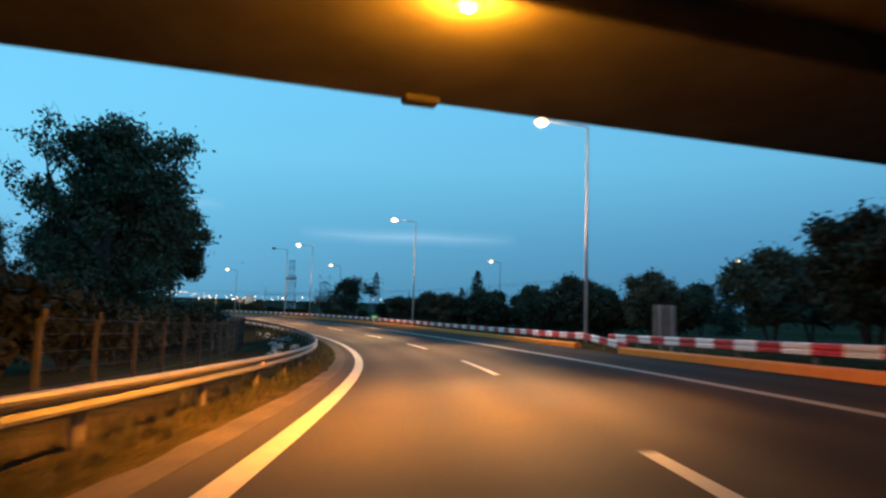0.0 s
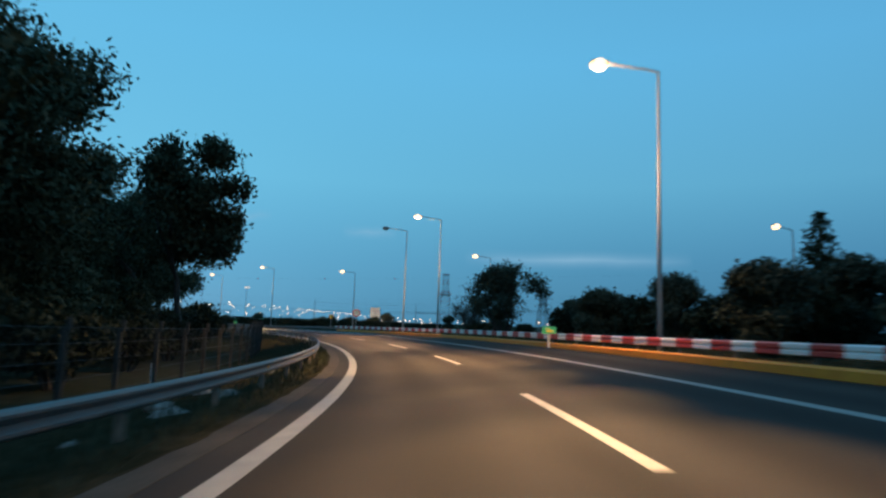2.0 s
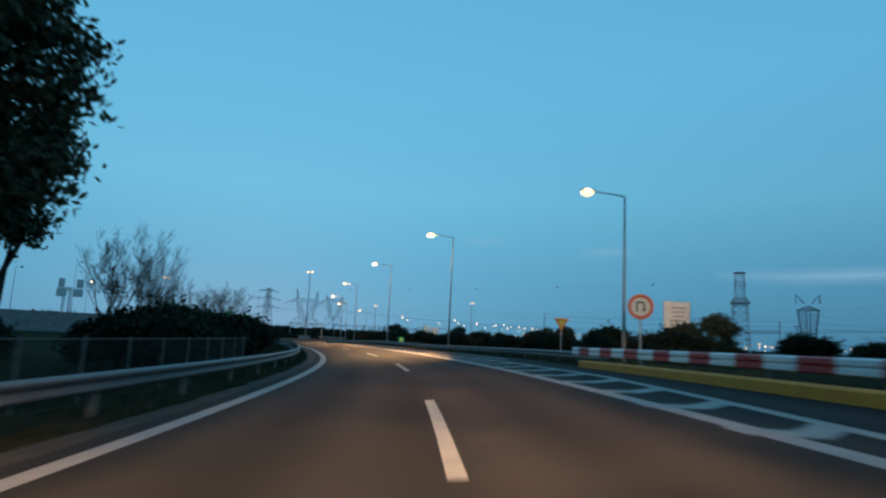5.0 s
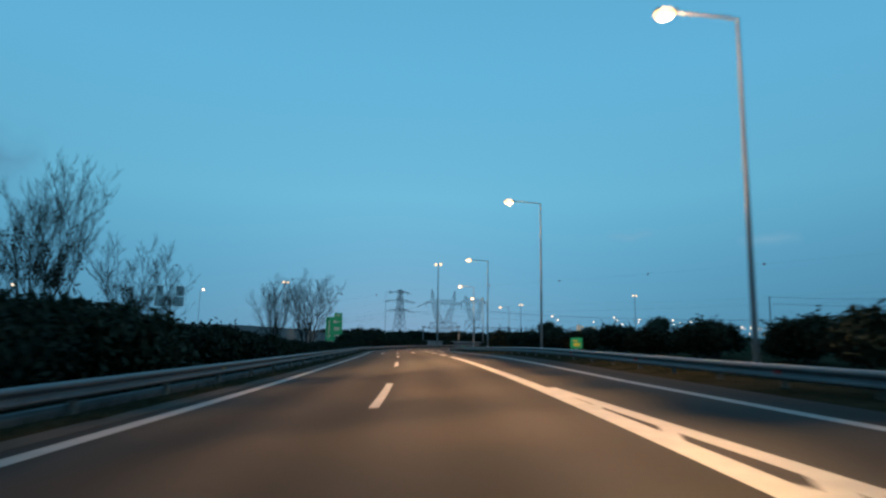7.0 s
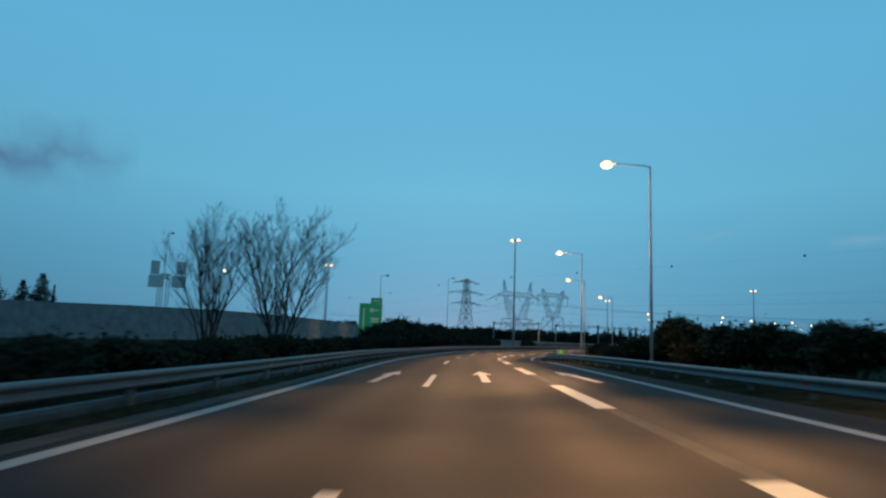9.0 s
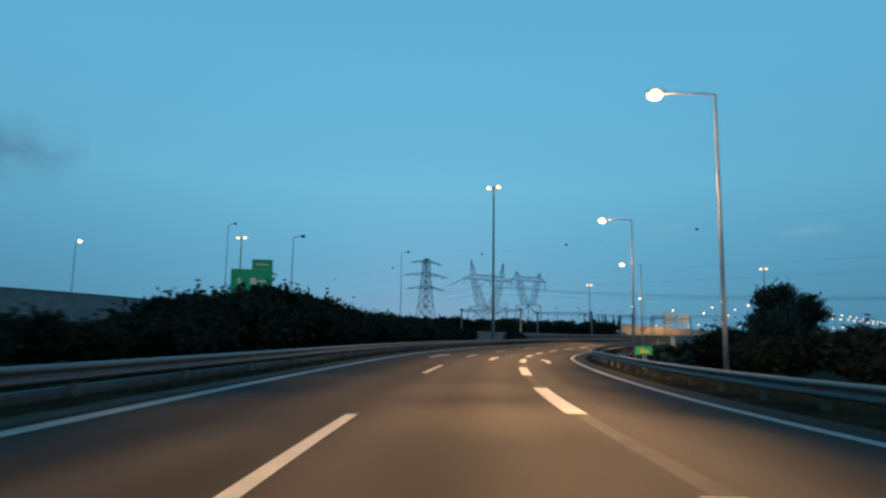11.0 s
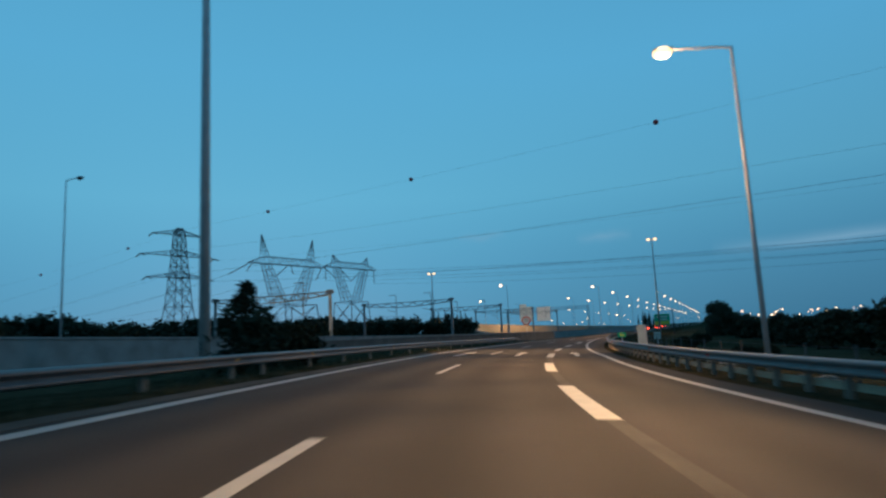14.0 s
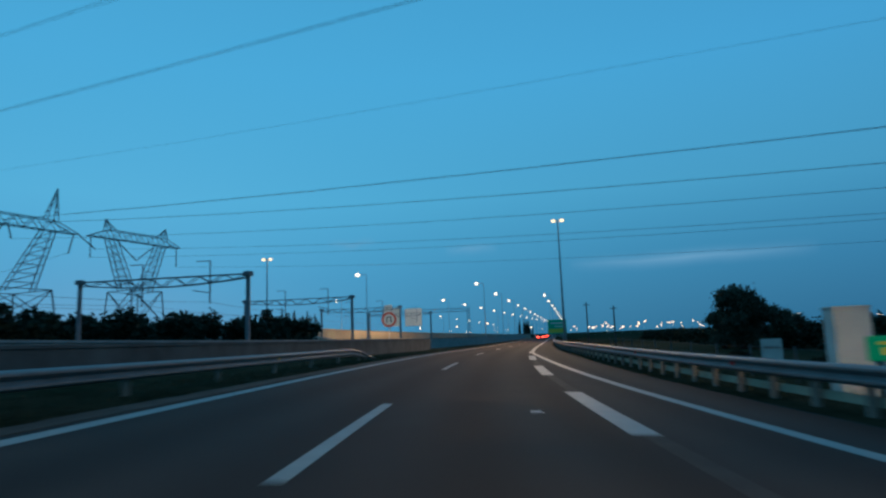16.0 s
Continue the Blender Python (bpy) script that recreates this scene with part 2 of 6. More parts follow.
STONE = material("pale_rubble_stone", (0.15, 0.138, 0.118), (0.31, 0.285, 0.25), scale=1.5, rough=0.9, bump=0.6, fine=8, bump_size=0.05)
BARK = material("bark", (0.026, 0.021, 0.017), (0.065, 0.054, 0.044), scale=3.0, rough=0.9, bump=0.6, fine=18, bump_size=0.02)
LEAF = material("olive_green_leaves", (0.016, 0.019, 0.009), (0.036, 0.040, 0.020), scale=0.6, rough=0.75, spec=0.15, bump=0.0, fine=4, vary=0.2)
LEAF_GUM = material("dull_eucalyptus_leaves", (0.040, 0.048, 0.025), (0.095, 0.102, 0.058), scale=0.6, rough=0.75, spec=0.15, bump=0.0, fine=4, vary=0.2)
LEAF_GREY = material("grey_green_leaves", (0.040, 0.047, 0.031), (0.085, 0.094, 0.060), scale=0.6, rough=0.75, spec=0.15, bump=0.0, fine=4, vary=0.2)
LEAF_FIR = material("dark_conifer_needles", (0.015, 0.022, 0.014), (0.034, 0.045, 0.027), scale=0.8, rough=0.8, spec=0.1, bump=0.0, fine=5, vary=0.2)
LEAF_BROWN = material("brownish_shrub_leaves", (0.020, 0.016, 0.007), (0.042, 0.032, 0.014), scale=0.6, rough=0.8, spec=0.1, bump=0.0, fine=4, vary=0.2)
GRASS_BLADE = material("dry_grass_blades", (0.018, 0.026, 0.007), (0.050, 0.054, 0.019), scale=0.5, rough=0.8, bump=0.0, fine=4)
LAMP_GLASS = glowing("lit_lamp_glass", (1.0, 0.60, 0.24), 2.9)
LAMP_SODIUM = glowing("lit_sodium_glass", (1.0, 0.50, 0.12), 5.0)
FAR_GLASS = glowing("lit_far_lamp_glass", (1.0, 0.68, 0.38), 5.0)
TOWN_GLASS = glowing("lit_town_lamp_glass", (1.0, 0.58, 0.28), 6.0)
DARK_GLASS = material("unlit_lamp_glass", (0.10, 0.10, 0.10), (0.16, 0.16, 0.16), rough=0.2, bump=0.0)
BLACK_RUBBER = material("black_rubber", (0.012, 0.012, 0.012), (0.025, 0.025, 0.025), rough=0.8, bump=0.0)
CAR_PAINT = material("dark_car_paint", (0.03, 0.03, 0.035), (0.05, 0.05, 0.055), rough=0.3, bump=0.0)
CAR_GLASS = material("dark_car_glass", (0.01, 0.012, 0.015), (0.02, 0.02, 0.025), rough=0.1, bump=0.0)
HEAD_LIGHT = glowing("lit_headlight", (1.0, 0.93, 0.82), 30.0)
TAIL_LIGHT = glowing("lit_tail_light", (1.0, 0.06, 0.02), 12.0)
REFLECT_AMBER = material("amber_reflector", (0.75, 0.42, 0.14), (0.85, 0.52, 0.22), rough=0.25, bump=0.0)
REFLECT_RED = material("red_reflector", (0.75, 0.04, 0.035), (0.85, 0.07, 0.05), rough=0.25, bump=0.0)
BALL_RED = material("red_marker_ball_plastic", (0.58, 0.04, 0.05), (0.70, 0.06, 0.07), rough=0.5, bump=0.0)

# ---------------------------------------------------------------- building helpers
def part(name, data, mat, parent=None, label="", smooth=False):
    """Link a mesh (a bmesh, or (verts, faces)) as one object under a thing or a part."""
    me = bpy.data.meshes.new(name)
    if isinstance(data, tuple):
        me.from_pydata(data[0], [], data[1])
    else:
        data.to_mesh(me)
        data.free()
    me.materials.append(mat)
    if smooth:
        me.polygons.foreach_set("use_smooth", [True] * len(me.polygons))
    me.update()
    ob = new(name, me)
    if parent is not None:
        ob.parent = parent
    return tagged(ob, label)


def thing(name, label, category, group="", kind=""):
    return tagged(new(name), label, category, group, kind)


def box(bm, cx, cy, cz, sx, sy, sz, bevel=0.0, m=None):
    r = bmesh.ops.create_cube(bm, size=1.0, matrix=(m or Matrix()) @ Matrix.Translation((cx, cy, cz)) @ Matrix.Diagonal((sx, sy, sz, 1)))
    if bevel:
        edges = list({e for v in r["verts"] for e in v.link_edges})
        bmesh.ops.bevel(bm, geom=edges, offset=bevel, segments=2, affect="EDGES")
    return bm


def boxed(*a, **k):
    return box(bmesh.new(), *a, **k)


def tube(points, radii, sides=6):
    """A tapered tube along points, as (verts, faces)."""
    V, F = [], []
    n = len(points)
    for i, p in enumerate(points):
        a, b = points[max(i - 1, 0)], points[min(i + 1, n - 1)]
        d = (Vector(b) - Vector(a)).normalized()
        x = d.orthogonal().normalized()
        y = d.cross(x)
        for k in range(sides):
            w = 2 * math.pi * k / sides
            V.append(tuple(Vector(p) + (x * math.cos(w) + y * math.sin(w)) * radii[i]))
    for i in range(n - 1):
        for k in range(sides):
            j = (k + 1) % sides
            F.append((i * sides + k, i * sides + j, (i + 1) * sides + j, (i + 1) * sides + k))
    F.append(tuple(range(sides))[::-1])
    F.append(tuple(range((n - 1) * sides, n * sides)))
    return V, F


def joined(pieces):
    V, F = [], []
    for v, f in pieces:
        o = len(V)
        V += v
        F += [tuple(i + o for i in q) for q in f]
    return V, F


def beam(p, q, r):
    """A thin square bar from p to q."""
    return tube([p, q], [r * 1.2, r * 1.2], 4)


# ---------------------------------------------------------------- the road's line: every 25 m from station -25 the lane divider's x, y, z and cross-fall in degrees
ALIGN = [
    (0.88, -24.97, 0.99, 1.63),
    (2.16, 0.02, -0.05, 2.47),
    (0.71, 25.43, -0.99, 3.06),
    (-4.24, 49.65, -1.57, 3.66),
    (-12.76, 73.50, -1.83, 4.36),
    (-24.47, 95.60, -1.92, 4.27),
    (-39.10, 115.50, -1.98, 3.57),
    (-56.16, 134.05, -2.13, 3.19),
    (-75.29, 150.33, -2.25, 2.04),
    (-94.93, 165.14, -2.42, 2.73),
    (-115.33, 180.08, -2.73, 2.18),
    (-135.29, 194.58, -3.02, 1.36),
    (-154.92, 210.09, -3.52, -0.68),
    (-173.35, 227.63, -3.80, -1.82),
    (-189.53, 246.28, -4.10, -3.04),
    (-203.69, 267.24, -4.26, -2.81),
    (-215.19, 289.05, -4.30, -2.61),
    (-224.88, 312.14, -4.37, -2.29),
    (-232.97, 335.89, -4.34, -1.34),
    (-239.85, 359.97, -4.36, -0.65),
    (-246.24, 384.15, -4.37, -0.08),
    (-252.61, 408.33, -4.38, 0.00),
    (-258.98, 432.50, -4.38, 0.00),
]
STEP = 25.0


def spline(values, q):
    i = int(min(max(math.floor(q), 0), len(values) - 2))
    u = q - i
    a = values[i - 1] if i > 0 else 2 * values[0] - values[1]
    d = values[i + 2] if i + 2 < len(values) else 2 * values[-1] - values[-2]
    b, c = values[i], values[i + 1]
    if q < 0:
        return b + (c - a) / 2 * u
    if q > len(values) - 1:
        return c + (values[-1] - values[-2]) * (q - len(values) + 1)
    return 0.5 * (2 * b + (c - a) * u + (2 * a - 5 * b + 4 * c - d) * u * u + (3 * b - a - 3 * c + d) * u ** 3)


S_GRID = np.arange(-80.0, 1200.0, 1.0)
COLS = [np.array([spline([row[k] for row in ALIGN], s / STEP + 1.0) for s in S_GRID]) for k in range(4)]
SX, SY, SZ, SB = COLS
SB = np.radians(np.where(S_GRID < -25, ALIGN[0][3], np.where(S_GRID > 500, 0.0, SB)))
SZ = SZ + np.maximum(S_GRID - 470, 0) * 0.004
TX, TY = np.gradient(SX), np.gradient(SY)
TL = np.hypot(TX, TY)
RX, RY = TY / TL, -TX / TL


def at(s, u, h=0.0):
    """The place on the road at station s, u metres right of the lane divider and h above the surface."""
    f = [float(np.interp(s, S_GRID, c)) for c in (SX, SY, SZ, SB, RX, RY)]
    return (f[0] + u * f[4], f[1] + u * f[5], f[2] + max(-14.0, min(u, 16.0)) * math.tan(f[3]) + h)


def turned(s):
    """The heading at station s in degrees, to the left of +y."""
    return math.degrees(math.atan2(float(np.interp(s, S_GRID, RY)), float(np.interp(s, S_GRID, RX))))


def stations(s0, s1, step):
    n = max(1, int(math.ceil((s1 - s0) / step)))
    return [s0 + (s1 - s0) * i / n for i in range(n + 1)]


def table(rows):
    xs, ys = [r[0] for r in rows], [r[1] for r in rows]
    return lambda s: float(np.interp(s, xs, ys))


def sweep(profile, s0, s1, step=3.0, line=lambda s: 0.0, closed=True, rise=lambda s: 0.0):
    """A profile of (u, h) pairs drawn along the road from s0 to s1, at line(s) right of the divider."""
    V, F = [], []
    ss = stations(s0, s1, step)
    n = len(profile)
    for s in ss:
        o, r = line(s), rise(s)
        for u, h in profile:
            V.append(at(s, o + u, h + r))
    for i in range(len(ss) - 1):
        for k in range(n if closed else n - 1):
            j = (k + 1) % n
            F.append((i * n + k, (i + 1) * n + k, (i + 1) * n + j, i * n + j))
    if closed:
        F.append(tuple(range(n)))
        F.append(tuple(range((len(ss) - 1) * n, len(ss) * n))[::-1])
    return V, F


def nearest(x, y):
    """The nearest station and the distance right of the divider, for arrays of places."""
    x, y = np.asarray(x, float).ravel(), np.asarray(y, float).ravel()
    sx, sy = SX[::4], SY[::4]
    best = np.empty(len(x), int)
    for a in range(0, len(x), 4000):
        d = (x[a:a + 4000, None] - sx) ** 2 + (y[a:a + 4000, None] - sy) ** 2
        best[a:a + 4000] = d.argmin(1) * 4
    u = (x - SX[best]) * RX[best] + (y - SY[best]) * RY[best]
    return best, u


def ground_z(x, y):
    """The height of the ground at places away from the road."""
    b, u = nearest(x, y)
    x, y = np.asarray(x, float).ravel(), np.asarray(y, float).ravel()
    d = np.hypot(x - SX[b], y - SY[b])
    plane = SZ[b] + np.clip(u, -14, 16) * np.tan(SB[b])
    inside = np.clip((11.0 - np.abs(u - 1.7)) / 3.0, 0, 1)
    roll = 0.25 * np.sin(x * 0.045 + 1.0) * np.cos(y * 0.038) * np.clip((d - 14) / 30, 0, 1)
    return plane - 0.30 - 0.55 * inside + roll + np.maximum(d - 260, 0) * 0.006


def ground_at(x, y):
    return float(ground_z([x], [y])[0])


# lateral lines, in metres right of the lane divider
LEFT_LINE = table([(-10, -3.71), (20, -3.89), (40, -4.01), (60, -3.97), (80, -4.02), (100, -3.90), (120, -3.80), (140, -3.59), (160, -3.42), (180, -3.40), (200, -3.40), (220, -3.39), (250, -3.44), (280, -3.48), (310, -3.46), (340, -3.43), (370, -3.39), (400, -3.37), (430, -3.37), (900, -3.37)])
RIGHT_LINE = table([(-10, 3.90), (20, 3.93), (40, 3.84), (60, 3.87), (80, 3.83), (100, 3.80), (120, 4.64), (140, 6.01), (160, 6.43), (180, 5.94), (200, 5.99), (220, 6.02), (250, 6.42), (280, 6.72), (310, 6.80), (340, 6.88), (370, 6.44), (400, 5.01), (430, 3.63), (440, 3.58), (900, 3.55)])
THICK = 3.53
ASPHALT_L = table([(-60, -4.30), (20, -4.45), (60, -4.64), (95, -4.57), (130, -4.20), (160, -3.92), (205, -3.80), (300, -3.86), (380, -3.74), (900, -3.74)])
RAIL_L = table([(-60, -5.90), (15, -5.90), (55, -6.05), (95, -5.55), (130, -5.10), (160, -4.95), (900, -4.90)])
RAIL_R = table([(140, 8.1), (230, 7.8), (280, 8.3), (335, 8.45), (360, 7.95), (395, 7.1), (410, 6.85), (440, 5.9), (470, 5.3), (900, 5.3)])
ASPHALT_R = table([(-60, 6.75), (136, 6.75), (150, 7.25), (230, 7.25), (290, 7.7), (335, 8.0), (360, 7.5), (395, 6.75), (440, 5.67), (470, 5.05), (900, 5.05)])

# ---------------------------------------------------------------- ground
def axis(lo, hi, step, far):
    mid = list(np.arange(lo, hi + 0.1, step))
    out = [far * f for f in (0.04, 0.09, 0.18, 0.35, 0.65, 1.0)]
    return np.array([lo - o for o in reversed(out)] + mid + [hi + o for o in out])


gx, gy = axis(-420.0, 150.0, 4.5, 3200.0), axis(-90.0, 620.0, 4.5, 3200.0)
GX, GY = np.meshgrid(gx, gy, indexing="ij")
GZ = ground_z(GX, GY).reshape(GX.shape)
nx, ny = GX.shape
ground = part("ground", (np.stack([GX, GY, GZ], -1).reshape(-1, 3).tolist(),
                         [(i * ny + j, (i + 1) * ny + j, (i + 1) * ny + j + 1, i * ny + j + 1) for i in range(nx - 1) for j in range(ny - 1)]), FIELD, smooth=True)
tagged(ground, "dark grassy roadside ground reaching the horizon", "ground", kind="structure")

# ---------------------------------------------------------------- carriageway
road = thing("road", "dark asphalt motorway slip road, dry and worn", "road", kind="structure")
V, F = [], []
cuts = 40
ss = stations(-60, 1000, 4.0)
for s in ss:
    a, b = ASPHALT_L(s), ASPHALT_R(s)
    row = [(a, -0.5)] + [(a + (b - a) * k / cuts, 0.0) for k in range(cuts + 1)] + [(b, -0.5)]
    V += [at(s, u, h) for u, h in row]
n = cuts + 3
for i in range(len(ss) - 1):
    F += [(i * n + k, (i + 1) * n + k, (i + 1) * n + k + 1, i * n + k + 1)[::-1] for k in range(n - 1)]
slab = part("carriageway", (V, F), ASPHALT, road)
across = slab.data.attributes.new("across", "FLOAT", "POINT")
across.data.foreach_set("value", [u for s in ss for u in [ASPHALT_L(s)] + [ASPHALT_L(s) + (ASPHALT_R(s) - ASPHALT_L(s)) * k / cuts for k in range(cuts + 1)] + [ASPHALT_R(s)]])


def strip(name, s0, s1, line, width, mat=None, parent=None, h=0.005, step=2.5, label=""):
    return part(name, sweep([(-width / 2, h), (width / 2, h)], s0, s1, step, line, closed=False), mat or PAINT, parent or road, label)


strip("edge_line", -60, 700, LEFT_LINE, 0.30)
strip("edge_line", -60, 118, RIGHT_LINE, 0.27)
strip("edge_line", 150, 700, RIGHT_LINE, 0.25)
strip("solid_line", 118, 206.9, table([(118, 3.85), (150, 3.42), (160, 3.42), (172, 3.52), (900, THICK)]), 0.34)
GORE = table([(116, 4.4), (135, 5.5), (148, 5.3), (158, 4.78), (161, 4.48), (164, 4.24), (167, 4.10), (170, 4.00), (175, 3.86), (179, 3.72)])
strip("gore_line", 118, 178.5, GORE, 0.26)
for k in range(18):               # hatch chevrons of the gore, pointing against the traffic
    s = 123.75 + 2.95 * k
    lo, hi = 3.50, GORE(s + 1.0) - 0.08
    mid = lo + 0.52 * (hi - lo)
    part("hatch_bar", ([at(s, mid, 0.006), at(s + 0.45, lo, 0.006), at(s + 1.12, lo, 0.006), at(s + 0.68, mid, 0.006), at(s + 1.24, hi, 0.006), at(s + 0.58, hi, 0.006)], [(0, 5, 4, 3), (0, 3, 2, 1)]), PAINT, road)
END = table([(-2, -11.5), (0, 23.8), (2, 59.2), (3, 77.0), (4, 94.2), (5, 111.7), (8, 163.8), (11, 216.7), (16, 305.3), (18, 341.9), (19, 360.3), (20, 378.8), (21, 396.4), (38, 702.0)])
DASH = table([(100, 7.1), (160, 6.5), (215, 6.0), (900, 6.0)])
for k in range(-2, 32):
    e = END(k)
    strip("lane_dash", e - DASH(e), e, lambda s: 0.0, 0.18)
BROAD = table([(0, 211.0), (7, 294.7), (10, 331.7), (12, 356.0), (14, 380.9), (15, 393.15), (26, 527.0)])
for k in range(26):
    s = BROAD(k)
    strip("broad_dash", s, s + 6.1, lambda s: THICK, 0.36)
    strip("old_paint_trace", s + 6.15, BROAD(k + 1) - 0.05, lambda s: THICK + 0.05, 0.24, ASPHALT_OLD, h=0.004)


def arrow(s, u, lean=0.0):
    """A painted arrow 6.9 m long, its tip leaning sideways by lean."""
    pts = [(0, -0.13), (4.3, -0.13), (4.2, -0.36), (6.9, 0.0), (4.2, 0.36), (4.3, 0.13), (0, 0.13)]
    V = [at(s + a, u + b + lean * max(0, a - 3.0) / 3.6, 0.006) for a, b in pts]
    part("arrow_marking", (V, [(0, 1, 5, 6), (2, 3, 4), (1, 2, 4, 5)]), PAINT, road)


for s in (230.3, 295.5, 370.2):
    arrow(s, -1.70, 0.22)
    arrow(s, 1.70)
    arrow(s, 5.00, -0.32)

# three small pale flecks lying on the carriageway
for s, u, w in ((305.8, 2.03, 0.14), (306.0, 2.33, 0.12), (395.3, 2.35, 0.22)):
    part("pale_fleck", ([at(s, u, 0.006), at(s, u + w, 0.006), at(s + 0.35, u + w * 0.8, 0.006), at(s + 0.3, u + w * 0.1, 0.006)], [(0, 1, 2, 3)]), PAINT, road)

# ---------------------------------------------------------------- gutters, verges and kerbs
gutter = thing("gutter", "dirty concrete gutter strip along the carriageway", "gutter", kind="structure")
part("gutter_strip", sweep([(-0.46, -0.3), (-0.46, 0.016), (-0.22, 0.004), (0.0, 0.008), (0.0, -0.3)], -60, 700, 4.0, ASPHALT_L), GUTTER, gutter)
verge_l = thing("verge", "grass verge of dry soil and weeds below the guard rail", "verge", kind="structure")
ragged = lambda s: ASPHALT_L(s) + 0.05 * math.sin(1.3 * s) * math.sin(0.37 * s) + 0.035 * math.sin(3.1 * s + 1.0)
part("soil", sweep([(-0.42, 0.0), (-0.50, 0.028), (-0.9, 0.05), (-1.4, 0.03), (-2.6, -0.12), (-6.5, -0.40), (-9.0, -1.0)], -60, 430, 0.6, ragged, closed=False), GRASS_SOIL, verge_l)
part("soil", sweep([(-0.42, 0.0), (-0.50, 0.028), (-1.2, 0.05), (-2.4, -0.05), (-6.5, -0.38), (-9.0, -1.0)], 430, 700, 4.0, ASPHALT_L, closed=False), GRASS_SOIL, verge_l)
verge_r = thing("verge", "sloping verge of dry grass and gravel beside the road", "verge", kind="structure")
part("soil", sweep([(0.0, 0.0), (0.5, 0.03), (1.4, 0.05), (3.5, -0.15), (6.5, -0.35), (9.0, -1.0)], -60, 700, 4.0, ASPHALT_R, closed=False), GRASS_SOIL, verge_r)
for s0, s1 in ((-50, 26.0), (30.0, 141.0)):
    kerb = thing("yellow_kerb", "low yellow painted concrete kerb along the outer shoulder", "kerb", "yellow kerbs")
    for i, s in enumerate(np.arange(s0, s1 - 2.9, 3.0)):
        part("kerb_block", sweep([(0.0, -0.25), (0.03, 0.22), (0.08, 0.25), (0.32, 0.25), (0.37, 0.20), (0.37, -0.25)], s + 0.008, s + 2.992, 3.0, lambda q: 6.76), YELLOW_KERB, kerb)
curb = thing("concrete_kerb", "low grey concrete kerb under the guard rail", "kerb")
for s in np.arange(158.0, 342.0, 4.0):
    part("kerb_block", sweep([(-0.15, -0.2), (-0.15, 0.17), (-0.12, 0.20), (0.10, 0.20), (0.15, 0.14), (0.17, -0.2)], s + 0.008, s + 3.992, 4.0, lambda q: RAIL_L(q) - 0.28), DARK_CONCRETE, curb)

# ---------------------------------------------------------------- guard rails
def w_beam(side, top=0.71):
    """The closed profile of a corrugated rail, its face turned to the road (side +1: road on the right)."""
    face = [(0.00, 0.0), (0.055, 0.018), (0.083, 0.05), (0.083, 0.085), (0.03, 0.125), (0.0, 0.155), (0.03, 0.185), (0.083, 0.225), (0.083, 0.26), (0.055, 0.292), (0.0, 0.31)]
    rear = [(a - 0.012, b) for a, b in reversed(face)]
    return [(side * a, top - 0.31 + b) for a, b in face + rear]


POST_V = boxed(0, 0, 0, 0.06, 0.13, 1.0, bevel=0.008)
post_mesh = bpy.data.meshes.new("post")
POST_V.to_mesh(post_mesh)
POST_V.free()
post_mesh.materials.append(POST_STEEL)
wide = boxed(0, 0, 0, 0.10, 0.15, 1.0, bevel=0.01)
pale_post_mesh = bpy.data.meshes.new("post")
wide.to_mesh(pale_post_mesh)
wide.free()
pale_post_mesh.materials.append(PALE_STEEL)
refl = boxed(0, 0, 0, 0.035, 0.12, 0.075, bevel=0.008)
refl_mesh = {}
for tone, mt in (("amber", REFLECT_AMBER), ("red", REFLECT_RED)):
    refl_mesh[tone] = bpy.data.meshes.new("reflector")
    refl.to_mesh(refl_mesh[tone])
    refl_mesh[tone].materials.append(mt)
refl.free()


def shared(name, me, parent, m, label=""):
    ob = new(name, me)
    ob.parent = parent
    ob.matrix_basis = m
    return tagged(ob, label)


def guard_rail(s0, s1, line, side, label, tone, step=4.0, down0=False, down1=False, level=lambda s: 0.0, pale=9999.0):
    rail = thing("guard_rail", label, "guard rail", "guard rails")
    slope = table([(s0, -0.65 if down0 else 0.0), (s0 + (5 if down0 else 0.01), 0.0), (s1 - (5 if down1 else 0.01), 0.0), (s1, -0.65 if down1 else 0.0)])
    rise = lambda s: slope(s) + level(s)
    part("rail_beam", sweep(w_beam(side), s0, s1, 2.0, line, rise=rise), GALV, rail)
    for i, s in enumerate(np.arange(s0 + 1.0, s1, step)):
        x, y, z = at(s, line(s) - side * 0.10)
        shared("post", post_mesh if s < pale else pale_post_mesh, rail, pose(x, y, z + 0.16 + 0.5 * slope(s) + level(s), 0, 0, turned(s)))
        if i % (3 if step > 2 else 6) == 1:
            x, y, z = at(s, line(s) + side * 0.045, 0.555 + rise(s))
            shared("reflector", refl_mesh[tone], rail, pose(x, y, z, 0, 0, turned(s)), tone + " plastic reflector")
    return rail


guard_rail(-50, 352, RAIL_L, 1, "galvanised corrugated steel guard rail on posts in the grass verge", "amber", level=table([(15, 0.0), (55, 0.0), (90, 0.09), (125, 0.02), (160, -0.08), (172, -0.10), (210, -0.04), (295, -0.10), (338, -0.09), (352, -0.04)]), pale=-999.0)
guard_rail(352, 421, lambda s: RAIL_L(s) - max(0, s - 405) * 0.02, 1, "galvanised steel guard rail ending in a ramped-down terminal", "amber", down1=True, level=table([(352, -0.04), (385, -0.065)]), pale=-999.0)
guard_rail(141, 298, RAIL_R, -1, "weathered galvanised guard rail on steel posts over gravel", "red", step=2.66, level=table([(150, -0.20), (225, -0.22), (245, -0.20), (295, -0.05), (303, -0.02)]), pale=285.0)
